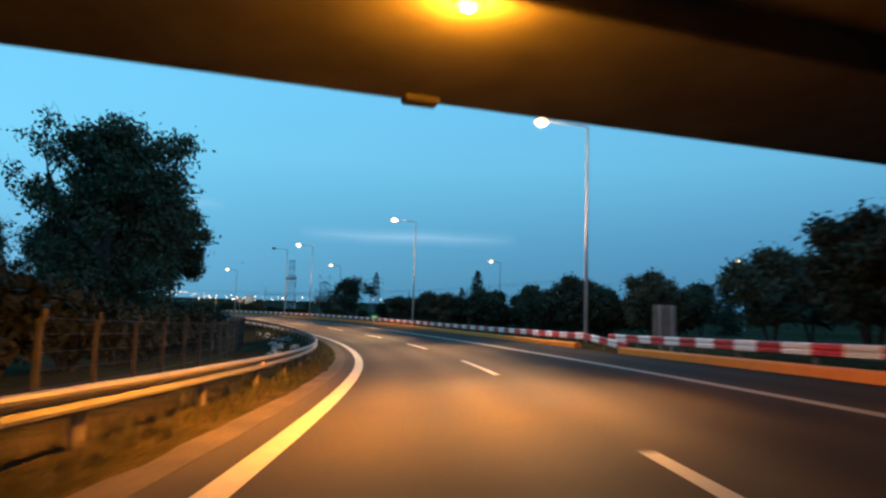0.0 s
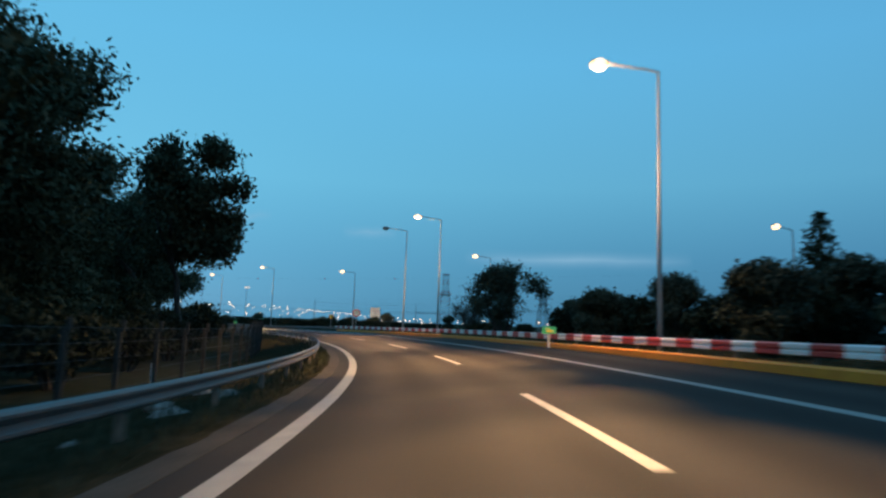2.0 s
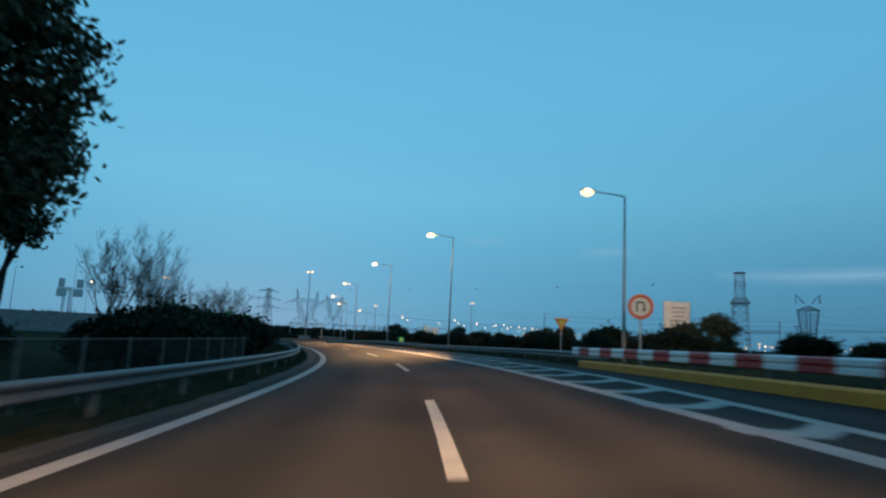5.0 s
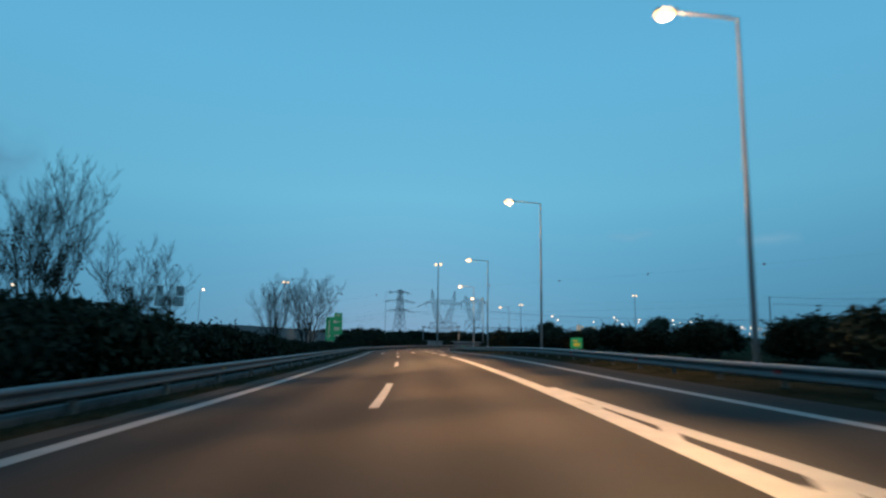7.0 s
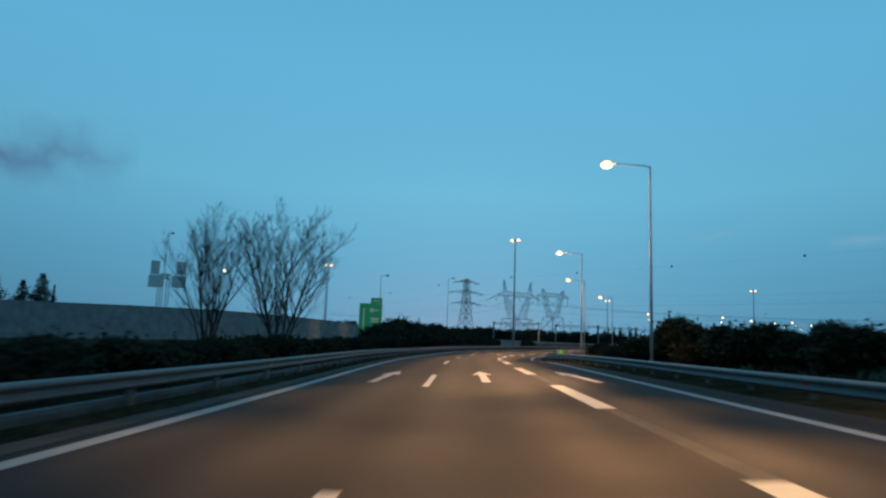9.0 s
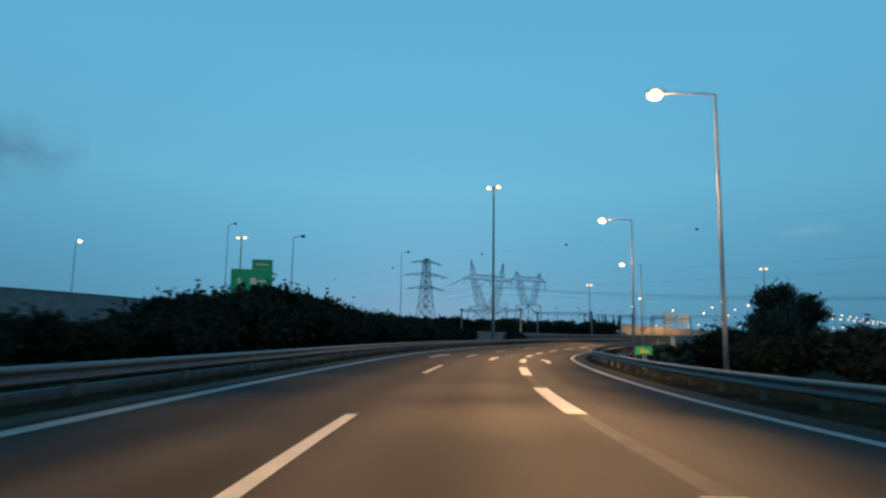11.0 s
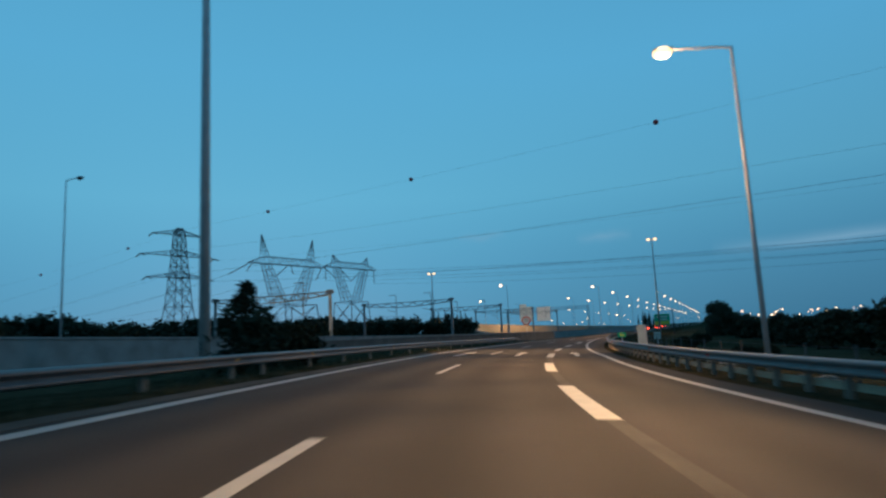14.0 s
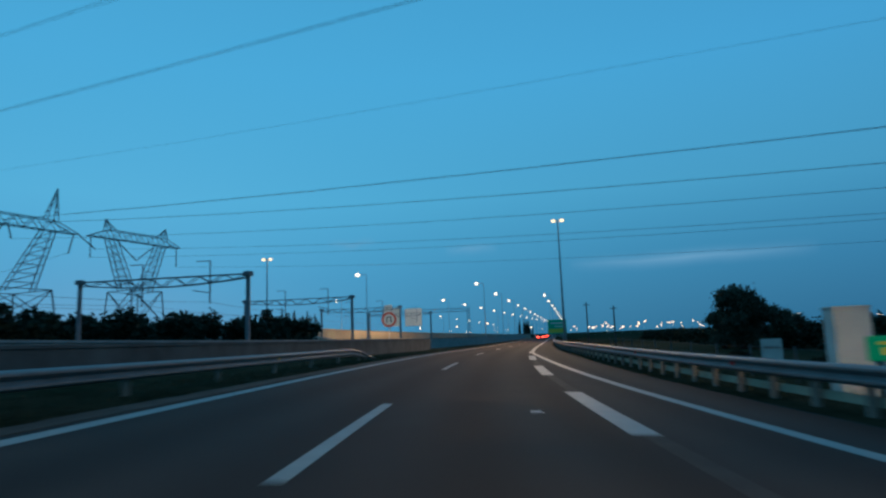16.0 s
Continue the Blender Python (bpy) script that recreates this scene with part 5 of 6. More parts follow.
def panel_sign(name, x, y, z0, z1, width, turn, mat, label, rows=(), ink=None, posts=2, back=None, base=None):
    """A flat sign on posts; its face looks along -y before the turn."""
    sign = thing(name, label, "sign")
    zg = ground_at(x, y) if base is None else base
    sign.matrix_basis = pose(x, y, (z0 + z1) / 2, 0, 0, turn)
    h = z1 - z0
    part("panel", boxed(0, 0, 0, width, 0.05, h, bevel=0.01), mat, sign)
    part("rim", boxed(0, 0.012, 0, width + 0.05, 0.05, h + 0.05, bevel=0.02), back or SIGN_WHITE, sign)
    for k in range(posts):
        px = (k - (posts - 1) / 2) * width * 0.55
        part("post", boxed(px, 0.10, (zg - (z0 + z1) / 2 - h / 2 * 0 + h / 2) / 2, 0.11, 0.11, (z0 + z1) / 2 - zg + h / 2, bevel=0.01), POLE_STEEL, sign)
    bars(sign, width, h, rows, ink or SIGN_WHITE)
    return sign


direction = panel_sign("direction_sign", -203.4, 224.5, -2.3, 3.55, 4.0, 62, SIGN_GREEN, "large green motorway direction sign with white bars, on posts",
                       rows=((0.05, 0.30, 0.16, 0.11), (0.25, 0.30, 0.20, 0.035), (0.18, 0.04, 0.34, 0.05), (0.18, -0.04, 0.34, 0.035), (-0.30, 0.05, 0.05, 0.52), (-0.30, 0.32, 0.10, 0.04),
                             (0.18, -0.28, 0.34, 0.05), (-0.28, -0.30, 0.16, 0.04), (-0.34, -0.36, 0.05, 0.10), (0.20, -0.40, 0.24, 0.03)))
part("tab_panel", boxed(0.95, 0, 3.45, 2.0, 0.05, 1.0, bevel=0.02), SIGN_GREEN, direction, "small green tab panel")
part("tab_bar", boxed(0.95, -0.04, 3.45, 1.2, 0.01, 0.16), SIGN_WHITE, direction)
for x, y, z, w, h, turn in ((-8.5, 80.0, -0.4, 0.70, 0.36, 15), (-90.3, 175.2, -1.3, 0.68, 0.62, 40), (-163.1, 231.5, -3.1, 0.85, 0.42, 40), (-215.75, 311.8, -3.72, 0.70, 0.37, 20)):
    panel_sign("marker_sign", x, y, z - h / 2, z + h / 2, w, turn, SIGN_GREEN, "small green marker sign with a yellow patch, on a post", posts=1,
               rows=((0.05, -0.12, 0.55, 0.34), (-0.1, 0.24, 0.4, 0.14)), ink=SIGN_YELLOW, back=SIGN_GREEN)
panel_sign("plate_sign", -166.9, 237.2, -3.45, -3.05, 0.38, 40, CREAM, "weathered white plate sign in the verge", rows=((0, 0.12, 0.8, 0.14), (0, -0.18, 0.7, 0.12)), ink=SIGN_BACK, posts=1, back=SIGN_BACK)
panel_sign("plate_sign", -216.9, 325.2, -4.45, -3.72, 0.72, 20, CREAM, "weathered pale plate sign behind the rail", rows=((0, 0.12, 0.8, 0.14),), ink=SIGN_BACK, posts=1, back=SIGN_BACK)
panel_sign("notice_board", -47.5, 154.7, -0.45, 2.55, 1.75, 25, SIGN_WHITE, "cream notice board with faded lines of writing",
           rows=[(0.05, 0.36 - 0.10 * k, 0.6 - 0.08 * (k % 3), 0.035) for k in range(7)], ink=SIGN_BACK, back=SIGN_BACK)
panel_sign("road_sign", 10.2, 28.6, -0.35, 1.45, 1.25, 200, SIGN_BACK, "grey back of a road sign on two posts", back=SIGN_BACK)
panel_sign("fence_plate", -17.3, 47.9, -1.15, -0.2, 0.52, 18, CREAM, "pale weathered plate on the wire fence", posts=1, back=SIGN_BACK)
bollard = thing("marker_post", "short white plastic marker post in the grass", "marker post")
bollard.matrix_basis = pose(-20.2, 63.7, ground_at(-20.2, 63.7), 0, 0, 15)
part("body", boxed(0, 0, 0.40, 0.13, 0.10, 1.0, bevel=0.03), WHITE_PLASTIC, bollard)


def round_sign(x, y, z, r, turn, label):
    sign = thing("round_sign", label, "sign", "round signs")
    zg = ground_at(x, y)
    sign.matrix_basis = pose(x, y, z, 0, 0, turn)
    bm = bmesh.new()
    bmesh.ops.create_cone(bm, cap_ends=True, segments=32, radius1=r, radius2=r, depth=0.05, matrix=pose(0, 0, 0, 90))
    part("disc", bm, SIGN_WHITE, sign, "white disc")
    V, F = [], []
    for k in range(32):
        w = 2 * math.pi * k / 32
        for q in (r * 1.01, r * 0.72):
            for yy in (-0.032, -0.028):
                V.append((math.cos(w) * q, yy, math.sin(w) * q))
    for k in range(32):
        a, b = 4 * k, 4 * ((k + 1) % 32)
        F += [(a, b, b + 2, a + 2), (a + 1, a + 3, b + 3, b + 1), (a, a + 1, b + 1, b), (a + 2, b + 2, b + 3, a + 3)]
    part("red_ring", (V, F), SIGN_RED, sign, "red ring")
    part("arrow_stem", boxed(-0.28 * r, -0.03, -0.06 * r, 0.14 * r, 0.012, 0.72 * r), SIGN_DARK, sign)
    part("arrow_bow", boxed(0.0, -0.03, 0.34 * r, 0.66 * r, 0.012, 0.15 * r, bevel=0.01), SIGN_DARK, sign)
    part("arrow_return", boxed(0.27 * r, -0.03, 0.08 * r, 0.14 * r, 0.012, 0.45 * r), SIGN_DARK, sign)
    part("arrow_head", boxed(0.27 * r, -0.032, -0.22 * r, 0.26 * r, 0.012, 0.26 * r, m=None), SIGN_DARK, sign)
    part("post", tube([(0, 0.08, zg - z), (0, 0.08, r * 0.8)], [0.045, 0.045], 8), POLE_STEEL, sign)
    return sign


round_sign(-44.9, 139.6, 1.2, 0.62, 25, "round red-ringed turning-ban sign on a post at the barrier end")
round_sign(-254.2, 362.4, -0.7, 0.86, 25, "large round red-ringed turning-ban sign on a post")
yl = thing("yield_sign", "orange triangular warning sign on a post", "sign")
yl.matrix_basis = pose(-53.3, 148.2, 0.5, 0, 0, 35)
part("plate", ([(-0.5, -0.02, 0.42), (0.5, -0.02, 0.42), (0, -0.02, -0.42), (-0.5, 0.02, 0.42), (0.5, 0.02, 0.42), (0, 0.02, -0.42)], [(0, 2, 1), (3, 4, 5), (0, 1, 4, 3), (1, 2, 5, 4), (2, 0, 3, 5)]), SIGN_ORANGE, yl)
part("inner_plate", ([(-0.27, -0.026, 0.29), (0.27, -0.026, 0.29), (0, -0.026, -0.18)], [(0, 2, 1)]), SIGN_YELLOW, yl)
part("post", tube([(0, 0.06, ground_at(-53.3, 148.2) - 0.5), (0, 0.06, 0.35)], [0.04, 0.04], 8), POLE_STEEL, yl)

# gantries seen from behind: two boards on a lattice frame
def gantry(x, y, turn, top, span, boards, label, legs=2):
    gt = thing("sign_gantry", label, "sign gantry", "sign gantries")
    z = ground_at(x, y)
    gt.matrix_basis = pose(x, y, 0, 0, 0, turn)
    for k in range(legs):
        px = (k / max(legs - 1, 1) - 0.5) * span
        pcs = [beam((px - 0.3, dy, z), (px - 0.3, dy, top), 0.06) for dy in (-0.3, 0.3)] + [beam((px + 0.3, dy, z), (px + 0.3, dy, top), 0.06) for dy in (-0.3, 0.3)]
        hz = z
        flip = 1
        while hz < top - 1.0:
            for dy in (-0.3, 0.3):
                pcs.append(beam((px - 0.3 * flip, dy, hz), (px + 0.3 * flip, dy, hz + 1.0), 0.035))
            hz += 1.0
            flip = -flip
        part("leg", joined(pcs), LATTICE, gt)
    part("cross_beam", joined([beam((-span / 2 - 0.4, 0, top - 0.2), (span / 2 + 0.4, 0, top - 0.2), 0.09), beam((-span / 2 - 0.4, 0, top - 1.1), (span / 2 + 0.4, 0, top - 1.1), 0.09)]
                              + [beam((-span / 2 + k * span / 10, 0, top - (0.2 if k % 2 else 1.1)), (-span / 2 + (k + 1) * span / 10, 0, top - (1.1 if k % 2 else 0.2)), 0.05) for k in range(10)]), LATTICE, gt)
    for bx, bz, bw, bh in boards:
        b = part("board", boxed(bx, -0.35, bz, bw, 0.08, bh, bevel=0.03), SIGN_WHITE, gt, "pale back of a sign board")
        for q in (-0.3, 0.0, 0.3):
            part("stiffener", boxed(bx, -0.26, bz + q * bh, bw * 0.98, 0.06, 0.08), POST_STEEL, b)
    return gt


gantry(-303.7, 466.6, 20, 6.2, 30.0, ((-7.8, 4.1, 5.0, 5.4), (-9.0, 7.3, 2.4, 1.0), (-1.4, 3.9, 5.0, 5.2)), "sign gantry over the far carriageway, seen from behind")
gantry(-251.0, 198.2, 78, 9.6, 1.7, ((-1.65, 7.8, 2.9, 2.7), (-1.95, 10.75, 1.8, 3.0), (3.3, 10.9, 2.0, 2.9), (3.0, 7.9, 2.9, 2.6)), "twin lattice sign gantry with board backs beyond the wall")
far_sign = panel_sign("direction_sign", -262.5, 470, -2.6, 1.2, 5.0, 14, SIGN_GREEN, "green and yellow direction sign ahead beside the motorway", rows=((0.0, 0.25, 0.7, 0.10), (0.1, 0.02, 0.5, 0.08)))
part("yellow_panel", boxed(0, -0.04, -1.1, 4.6, 0.02, 1.1), SIGN_YELLOW, far_sign, "yellow lower panel")

# roadside cabinet
cab = thing("roadside_cabinet", "tall weathered cream concrete cabinet with a flat lid", "cabinet")
cab_z = ground_at(-215.7, 316.8) - 0.1
tall = -2.93 - cab_z
cab.matrix_basis = pose(-215.62, 316.85, cab_z, 0, 0, 18)
part("body", boxed(0, 0, tall / 2, 0.84, 0.55, tall, bevel=0.03), CREAM, cab)
part("lid", boxed(0, 0, tall + 0.03, 0.88, 0.60, 0.07, bevel=0.02), CREAM, cab)
part("door", boxed(0, -0.285, tall - 0.75, 0.72, 0.02, 1.25, bevel=0.005), CREAM, cab)
part("plinth", boxed(0, 0, 0.10, 1.2, 0.8, 0.3, bevel=0.02), CONCRETE, cab)

# ---------------------------------------------------------------- pylons, portals and wires
def lattice(levels, r, cross=True):
    """A square lattice mast: levels are (z, half width)."""
    pcs = []
    for (z0, w0), (z1, w1) in zip(levels, levels[1:]):
        for sx, sy in ((1, 1), (1, -1), (-1, 1), (-1, -1)):
            pcs.append(beam((sx * w0, sy * w0, z0), (sx * w1, sy * w1, z1), r * 1.5))
        for a, b in (((1, 1), (1, -1)), ((1, -1), (-1, -1)), ((-1, -1), (-1, 1)), ((-1, 1), (1, 1))):
            if cross:
                pcs.append(beam((a[0] * w0, a[1] * w0, z0), (b[0] * w1, b[1] * w1, z1), r))
                pcs.append(beam((b[0] * w0, b[1] * w0, z0), (a[0] * w1, a[1] * w1, z1), r))
            pcs.append(beam((a[0] * w1, a[1] * w1, z1), (b[0] * w1, b[1] * w1, z1), r))
    return joined(pcs)


def arm_cage(half, z, depth, r, w=0.5):
    """A crossarm along y, from -half to +half, tapering to its tips."""
    pcs = []
    for sg in (1, -1):
        tip = (0, sg * half, z)
        for sx in (w, -w):
            pcs += [beam((sx, 0, z), tip, r), beam((sx, 0, z + depth), tip, r)]
            for k in range(1, 5):
                f = k / 5
                pcs.append(beam((sx * (1 - f), sg * half * f, z), (sx * (1 - f) , sg * half * f, z + depth * (1 - f)), r * 0.7))
                pcs.append(beam((sx * (1 - f), sg * half * f, z), (sx * (1 - f + 0.2), sg * half * (f - 0.2), z + depth * (1.2 - f)), r * 0.7))
        pcs.append(beam((w, 0, z), (-w, 0, z), r))
    return joined(pcs)


def string(p, q):
    """An insulator string of discs from p to q."""
    pts = [Vector(p).lerp(Vector(q), k / 12) for k in range(13)]
    return tube(pts, [0.06 if k % 2 else 0.14 for k in range(13)], 6)


def pylon(x, y, turn, levels, arms, r, label, k=1.0):
    py = thing("pylon", label, "pylon", "pylons")
    py.matrix_basis = pose(x, y, 0, 0, 0, turn)
    part("mast", lattice(levels, r), LATTICE, py)
    for half, z, depth in arms:
        a = part("crossarm", arm_cage(half, z, depth, r * 0.9), LATTICE, py)
        for sg in (1, -1):
            for sx in (1, -1):
                part("insulator", string((0, sg * half, z), (sx * 1.6 * k, sg * half, z - 0.5 * k)), INSULATOR, a)
    return py


zg = ground_at(-311, 323.6)
pylon(-311, 323.6, 0, [(zg, 3.0), (1.5, 2.4), (5.5, 1.9), (8.7, 1.6), (11.3, 1.45), (13.5, 1.25), (15.7, 1.1), (18, 0.95), (20, 0.85), (21.4, 0.5)],
      ((6.6, 11.3, 1.3), (7.9, 15.7, 1.3), (5.5, 20.0, 1.2)), 0.055, "tall steel lattice pylon with three crossarms")
zg = ground_at(-30, 287)
pylon(-30.3, 287, 30, [(zg, 2.6), (2, 2.0), (6, 1.5), (9, 1.1), (11, 1.0), (13, 0.9), (16.2, 0.2)], ((4.6, 9.0, 1.0), (5.0, 11.4, 1.0), (4.0, 13.6, 0.9)), 0.07, "distant steel lattice pylon behind trees")


def portal_pylon(x, y, half, arm, beam_z, spire, waist, foot, turn, label):
    """A pylon whose two legs spread like a V from a waist to a lattice beam with two spires. The beam lies along y."""
    py = thing("pylon", label, "pylon", "pylons")
    py.matrix_basis = pose(x, y, 0, 0, 0, turn)
    zg = ground_at(x, y)
    r = 0.07
    part("lower_mast", lattice([(zg, foot * 1.25), ((zg + waist) / 2, foot * 1.12), (waist, foot)], r), LATTICE, py)
    for sg in (1, -1):
        pcs, steps = [], 7
        inner = [Vector((0, sg * (0.3 + (half - 1.6) * k / steps), waist + (beam_z - waist) * k / steps)) for k in range(steps + 1)]
        outer = [Vector((0, sg * (foot + (half + 0.6 - foot) * k / steps), waist + (beam_z - waist) * k / steps)) for k in range(steps + 1)]
        for dx in (-0.6, 0.6):
            o = Vector((dx, 0, 0))
            for k in range(steps):
                pcs += [beam(inner[k] + o, inner[k + 1] + o, r), beam(outer[k] + o, outer[k + 1] + o, r * 1.2), beam(inner[k] + o, outer[k + 1] + o, r * 0.55), beam(inner[k + 1] + o, outer[k + 1] + o, r * 0.55)]
        part("leg", joined(pcs), LATTICE, py)
        top = Vector((0, sg * (half + 0.9), spire))
        pcs = []
        for dx in (-0.6, 0.6):
            for dy in (-0.9, 0.9):
                b0 = Vector((dx, sg * half + dy, beam_z + 1.7))
                pcs.append(beam(b0, top, r))
                for k in range(1, 5):
                    f = k / 5
                    pcs.append(beam(b0.lerp(top, f), Vector((-dx, sg * half + dy, beam_z + 1.7)).lerp(top, f + 0.12 if f < 0.8 else f), r * 0.6))
        part("spire", joined(pcs), LATTICE, py)
    pcs, n = [], 16
    for dx in (-0.6, 0.6):
        for k in range(n):
            y0, y1 = -arm + 2 * arm * k / n, -arm + 2 * arm * (k + 1) / n
            h0, h1 = (1.7 * min(1, (arm - abs(q)) / 4.0 + 0.02) for q in (y0, y1))
            pcs += [beam((dx, y0, beam_z), (dx, y1, beam_z), r), beam((dx, y0, beam_z + h0), (dx, y1, beam_z + h1), r),
                    beam((dx, y0, beam_z + (h0 if k % 2 else 0)), (dx, y1, beam_z + (0 if k % 2 else h1)), r * 0.7)]
    for k in range(n + 1):
        y0 = -arm + 2 * arm * k / n
        pcs.append(beam((-0.6, y0, beam_z), (0.6, y0, beam_z), r * 0.8))
    part("cross_beam", joined(pcs), LATTICE, py)
    return py


portal_pylon(-53.8, 286.0, 1.7, 2.5, 10.3, 14.2, 4.0, 1.5, -75, "distant slim portal pylon with two spires")
p2 = portal_pylon(-315.5, 354.9, 7.0, 11.4, 16.3, 23.4, 6.4, 4.7, 0, "wide portal pylon with a lattice beam and two spires")
for yy in (-13.2, 0.3, 13.8):
    for sx in (1, -1):
        part("insulator", string((0.6 * sx, yy * 0.82, 16.3), ((1.5 if sx > 0 else -5.3), yy, 14.0)), INSULATOR, p2)
p3 = portal_pylon(-324.3, 385.0, 6.0, 10.3, 18.2, 21.9, 8.4, 3.4, 0, "portal pylon with hanging insulator strings")
for yy in (-9.8, 9.8):
    part("insulator", string((0, yy, 18.2), (0, yy, 14.2)), INSULATOR, p3)
for sg in (1, -1):
    part("insulator", string((0, sg * 4.6, 18.2), (0, 0, 14.6)), INSULATOR, p3)

rw = thing("radio_tower", "red and white painted lattice radio tower", "tower")
rw.matrix_basis = pose(-70, 290.1, 0, 0, 0, 20)
zg = ground_at(-70, 290.1)
bands = [(zg, 2.3), (1.0, 2.1), (4.5, 1.95), (8.0, 1.8), (11.5, 1.7), (12.6, 2.1), (13.8, 1.2), (16.0, 1.15), (18.2, 1.1), (20.6, 1.05)]
for k in range(len(bands) - 1):
    part("tower_section", lattice([bands[k], ((bands[k][0] + bands[k + 1][0]) / 2, (bands[k][1] + bands[k + 1][1]) / 2), bands[k + 1]], 0.036), LATTICE_WHITE if k % 2 == 0 else LATTICE_RED, rw)
for z, w in ((12.3, 3.2), (20.4, 2.0)):
    part("platform", boxed(0, 0, z, w * 1.35, w * 1.35, 0.22, bevel=0.03), LATTICE_RED, rw)


def hang(p, q, sag, r, steps=28):
    a, b = Vector(p), Vector(q)
    pts = [a.lerp(b, k / steps) - Vector((0, 0, 4 * sag * (k / steps) * (1 - k / steps))) for k in range(steps + 1)]
    return pts, tube(pts, [r] * (steps + 1), 4)


def power_line(p, q, sag, r=0.028):
    ob = part("power_line", hang(p, q, sag, r)[1], WIRE)
    tagged(ob, "dark overhead power line strung between pylons", "power line", "power lines")


EAST, WEST = 70.0, -620.0
for yy, z, sag in ((341.7, 14.0, 12.0), (355.2, 14.0, 10.6), (368.7, 14.0, 10.4)):
    power_line((-314.0, yy, z), (EAST, yy, 19), sag, 0.024)
    power_line((-320.8, yy, z), (WEST, yy + 10, 18), 8.0)
for yy, z in ((375.2, 14.2), (394.8, 14.2)):
    power_line((-324.3, yy, z), (EAST, yy, 18), 9.5, 0.024)
for half, z in ((6.6, 10.8), (7.9, 15.2)):
    for sg in (1, -1):
        power_line((-312.6, 323.6 + sg * half, z), (WEST, 300 + sg * half, z), 8.0, 0.012)
for off, z, sag, r in ((6.6, 10.8, 9.4, 0.024), (-6.6, 10.8, 5.0, 0.018), (7.9, 15.2, 8.0, 0.008), (-7.9, 15.2, 7.5, 0.011)):
    power_line((-309.4, 323.6 + off, z), (EAST, 327 + off, z + 6), sag, r)
# earth wire with marker balls, from the three-armed pylon
SAG_E, END_E = 3.6, ((-311.0, 324.8, 21.3), (EAST, 331.0, 28.0))
tagged(part("power_line", hang(*END_E, SAG_E, 0.009, steps=76)[1], WIRE), "thin earth wire carrying red marker balls", "power line", "power lines")
SAG_W, END_W = 6.5, ((-311.0, 324.8, 21.3), (WEST, 300.0, 22.0))
tagged(part("power_line", hang(*END_W, SAG_W, 0.009, steps=60)[1], WIRE), "thin earth wire carrying red marker balls", "power line", "power lines")


def on_wire(ends, sag, x):
    a, b = Vector(ends[0]), Vector(ends[1])
    q = (x - a.x) / (b.x - a.x)
    return Matrix.Translation(a.lerp(b, q) - Vector((0, 0, 4 * sag * q * (1 - q))))


bm = bmesh.new()
bmesh.ops.create_uvsphere(bm, u_segments=16, v_segments=10, radius=0.32)
ball = part("marker_ball", bm, BALL_RED, smooth=True)
tagged(ball, "red plastic marker ball on the earth wire", "marker ball", "marker balls")
ball.matrix_basis = on_wire(END_E, SAG_E, -284.6)
for x in (-251.5, -215.1, -178.6, -142.0, -105.5):
    copy_thing(ball, on_wire(END_E, SAG_E, x))
for x in (-331, -369, -407, -445, -483):
    copy_thing(ball, on_wire(END_W, SAG_W, x))

for x, y, top in ((-236.6, 387.0, 1.2), (-231.9, 381.0, 0.3)):
    z = ground_at(x, y)
    up = thing("utility_pole", "thin bare wooden utility pole beside the field", "utility pole", "utility poles")
    up.matrix_basis = pose(x, y, z, 0, 0, 20)
    part("pole", tube([(0, 0, -0.2), (0.03, 0, top - z)], [0.12, 0.08], 7), BARK, up)
    part("crossarm", boxed(0.03, 0, top - z - 0.35, 0.9, 0.08, 0.09, bevel=0.01), BARK, up)

# railway portals with contact-wire masts
DX, DY = -16.3, -4.9
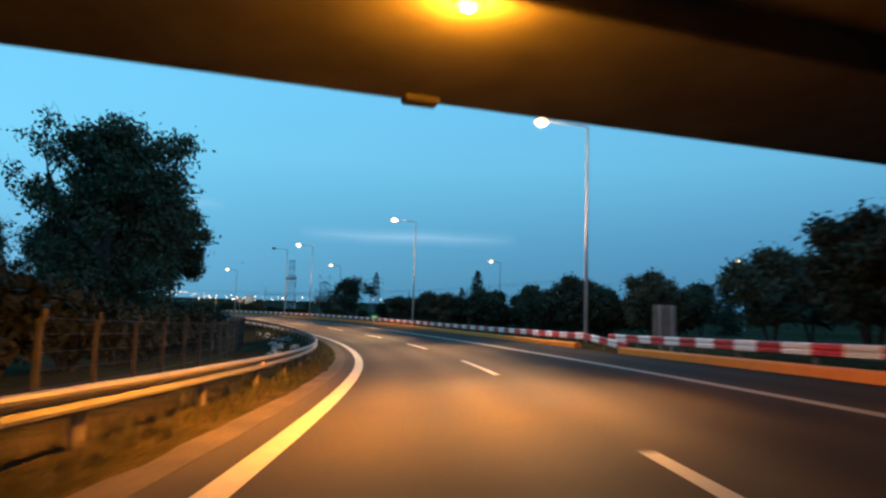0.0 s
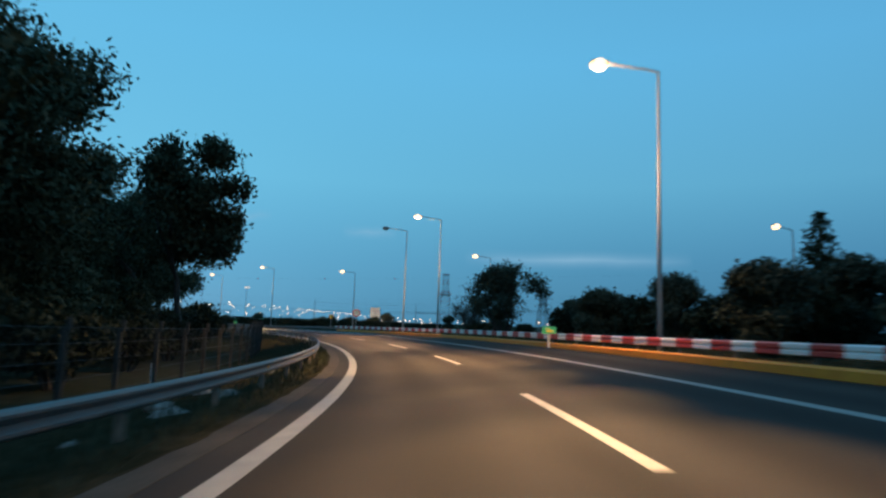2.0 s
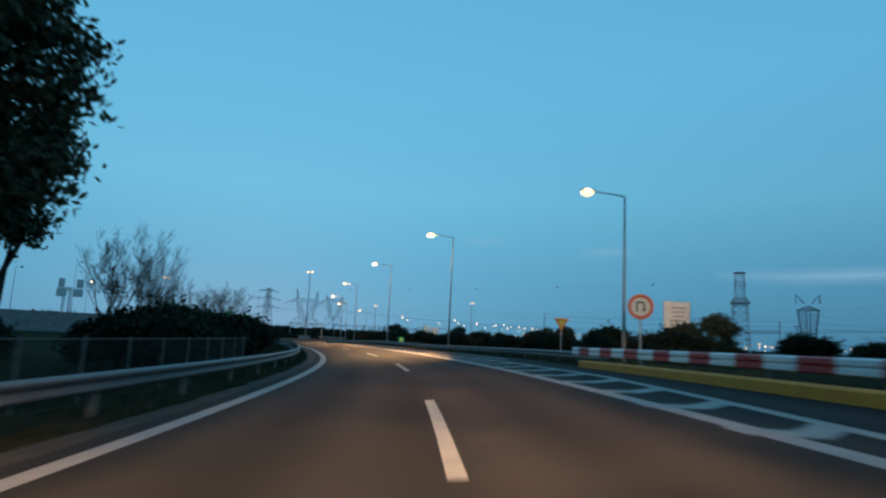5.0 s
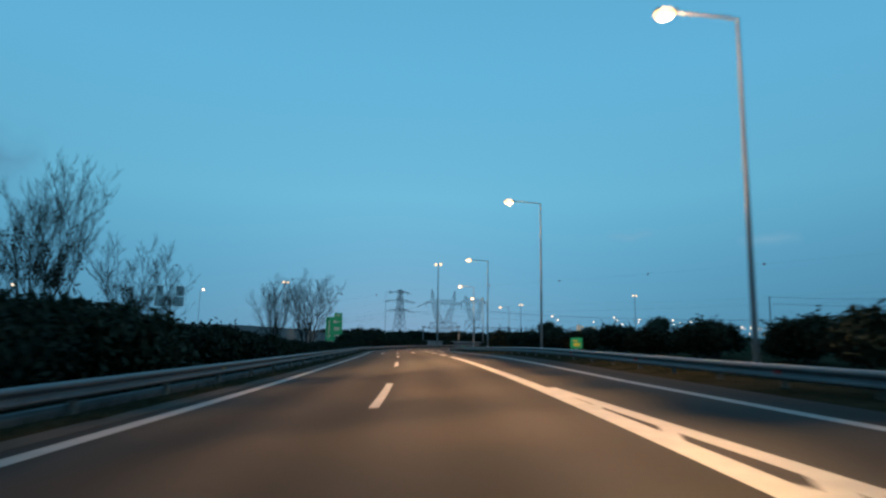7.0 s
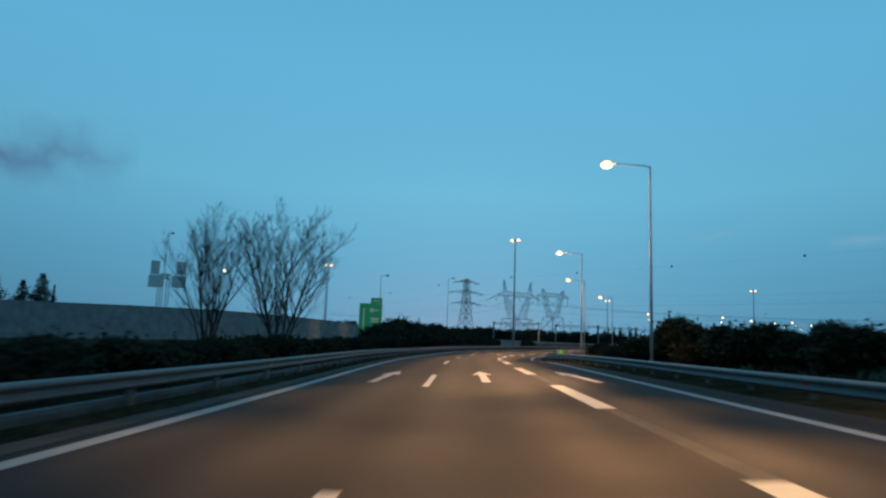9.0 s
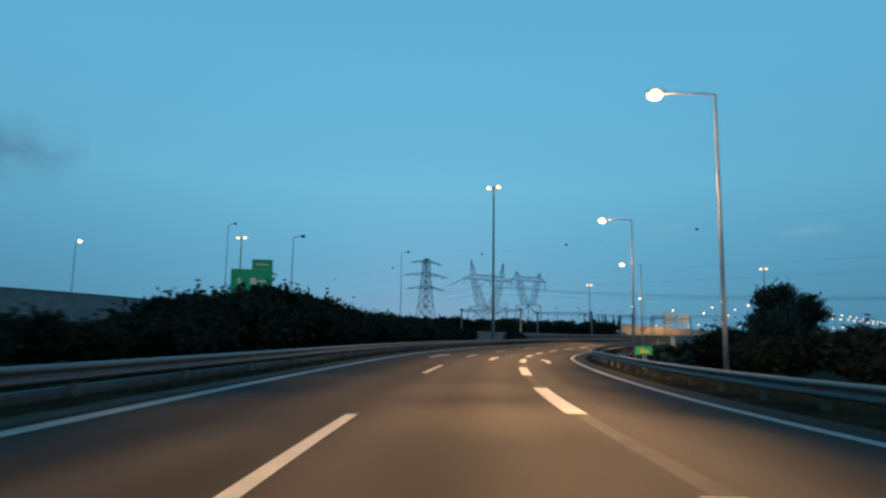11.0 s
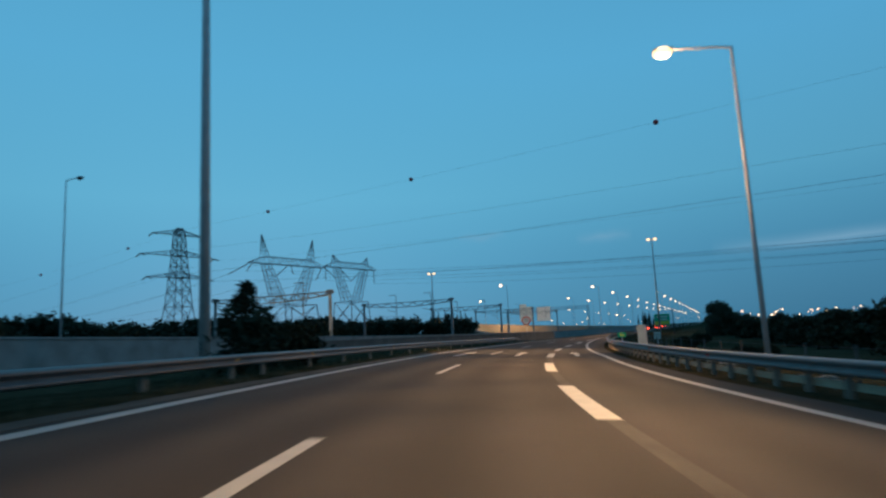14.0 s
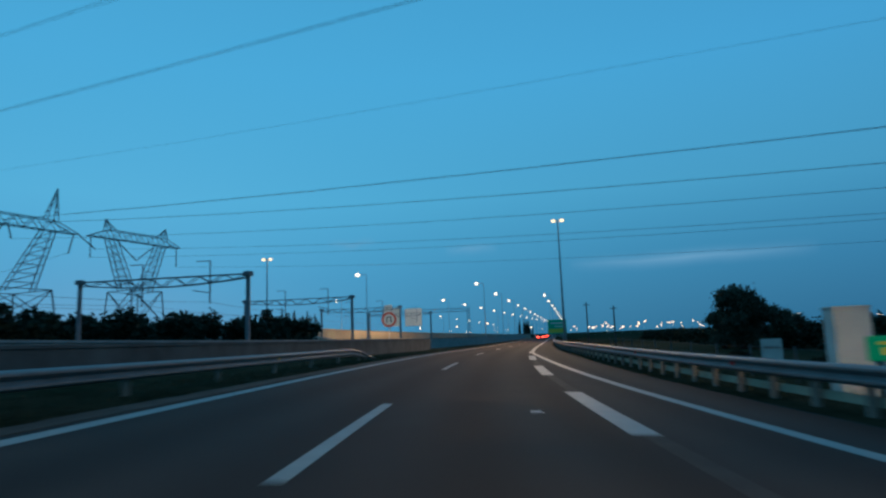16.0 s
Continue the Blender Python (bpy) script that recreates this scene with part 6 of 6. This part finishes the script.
for x, y, top, tone in ((-250.0, 307.6, 3.0, CONCRETE), (-258.3, 343.7, 3.45, LATTICE), (-270.1, 379.1, 3.75, LATTICE), (-281, 414, 4.0, LATTICE), (-291, 449, 4.2, LATTICE)):
    pt = thing("railway_portal", "railway catenary portal with two posts and a trussed beam", "railway portal", "railway portals")
    for k, (px, py) in enumerate(((x, y), (x + DX, y + DY))):
        z = ground_at(px, py)
        part("portal_post", tube([(px, py, z), (px, py, top + 0.25)], [0.24, 0.19], 8), CONCRETE if tone is CONCRETE else LATTICE, pt)
        part("post_head", boxed(px, py, top, 0.7, 0.7, 0.45, bevel=0.05), LATTICE, pt)
    a, b = Vector((x, y, top)), Vector((x + DX, y + DY, top))
    n = 14
    side = Vector((DY, -DX, 0)).normalized() * 0.25
    # the first portal's warmer steel carries lamp light in its colour
    steel = PALE_STEEL if tone is CONCRETE else LATTICE
    upper = [a.lerp(b, k / n) for k in range(n + 1)]
    under = [p + Vector((0, 0, -0.35 - 0.5 * math.sin(math.pi * k / n))) for k, p in enumerate(upper)]
    for o in (side, -side):
        for row in (upper, under):
            part("chord", joined([beam(p + o, q + o, 0.05) for p, q in zip(row, row[1:])]), steel, pt)
        for k in range(n):
            p, q = (under[k], upper[k + 1]) if k % 2 else (upper[k], under[k + 1])
            part("brace", joined([beam(p + o, q + o, 0.035)]), steel, pt)
    for f in (0.22, 0.62):
        c = a.lerp(b, f)
        part("drop_bracket", joined([beam(c, c + Vector((0, 0, -2.6)), 0.06), beam(c, c + Vector((0, 0, 1.4)), 0.05), beam(c + Vector((0, 0, 1.4)), c + Vector((-1.3, -0.4, 1.4)), 0.045), beam(c + Vector((0, 0, -1.6)), c + Vector((-1.6, -0.5, -1.3)), 0.05)]), LATTICE, pt)
for f in (0.22, 0.62):
    line = [Vector((-250, 307.6, 0.6)), Vector((-258.3, 343.7, 1.0)), Vector((-270.1, 379.1, 1.3)), Vector((-281, 414, 1.5)), Vector((-291, 449, 1.7))]
    pcs = []
    for p, q in zip(line, line[1:]):
        o = Vector((DX, DY, 0)) * f
        pcs.append(hang(p + o, q + o, 0.4, 0.018, steps=8)[1])
        pcs.append(tube([p + o - Vector((0, 0, 1.1)), q + o - Vector((0, 0, 1.1))], [0.014, 0.014], 4))
    tagged(part("contact_wire", joined(pcs), WIRE), "railway contact wire hung between portals", "wire", "contact wires")

# a plain wire frame, much like a railway portal, beyond the slip road
pf = thing("wire_gantry", "steel gantry of two posts and a beam carrying wires", "gantry")
FOOT = (Vector((-79.2, 280.4, 0)), Vector((-60.0, 285.1, 0)))
for f in (*FOOT, Vector((-118.0, 270.9, 0))):
    part("post", tube([(f.x, f.y, ground_at(f.x, f.y)), (f.x, f.y, 7.6)], [0.16, 0.10], 6), LATTICE, pf)
for dz in (0.0, 0.55):
    part("cross_beam", joined([beam((FOOT[0].x, FOOT[0].y, 4.2 + dz), (FOOT[1].x, FOOT[1].y, 4.6 + dz), 0.07)]), LATTICE, pf)
for z, far in ((7.5, 9.0), (6.2, 8.0)):
    tagged(part("power_line", joined([hang((-118.0, 270.9, z), (FOOT[0].x, FOOT[0].y, z), 0.8, 0.03)[1], hang((FOOT[0].x, FOOT[0].y, z), (FOOT[1].x, FOOT[1].y, z), 0.3, 0.03, steps=8)[1], hang((FOOT[1].x, FOOT[1].y, z), (40, 309, far), 1.5, 0.03)[1]]), WIRE), "thin wire strung over a steel frame", "power line", "power lines")

# ---------------------------------------------------------------- distant cars with their lights on
def car(x, y, turn, tail, label):
    c = thing("car", label, "car", "distant cars")
    z = max(ground_at(x, y) + 0.3, float(np.interp(nearest([x], [y])[0][0] - 80.0, S_GRID, SZ))) + 0.01
    c.matrix_basis = pose(x, y, z, 0, 0, turn)
    part("body", boxed(0, 0, 0.62, 1.75, 4.3, 0.62, bevel=0.16), CAR_PAINT, c)
    bm = boxed(0, -0.15, 1.15, 1.5, 2.3, 0.55, bevel=0.2)
    part("cabin", bm, CAR_GLASS, c, "dark glazed cabin")
    for sx in (-0.8, 0.8):
        for sy in (-1.35, 1.35):
            bm = bmesh.new()
            bmesh.ops.create_cone(bm, cap_ends=True, segments=16, radius1=0.31, radius2=0.31, depth=0.2, matrix=pose(sx, sy, 0.31, 0, 90, 0))
            part("wheel", bm, BLACK_RUBBER, c)
        part("tail_light" if tail else "headlight", boxed(sx * 0.78, -2.16, 0.72, 0.42, 0.06, 0.26, bevel=0.02), TAIL_LIGHT if tail else HEAD_LIGHT, c, "lit red tail light" if tail else "lit white headlight")


car(*at(552, 1.7)[:2], turned(552), True, "dark car driving ahead, red tail lights lit")
car(*at(610, 1.7)[:2], turned(610), True, "dark car far ahead, red tail lights lit")
car(*at(660, 1.7)[:2], turned(660), True, "dark car far ahead, red tail lights lit")
for d in (0, 9, 19):
    car(-302 - 0.24 * d, 545 + d, turned(560), False, "oncoming car far off, headlights lit")
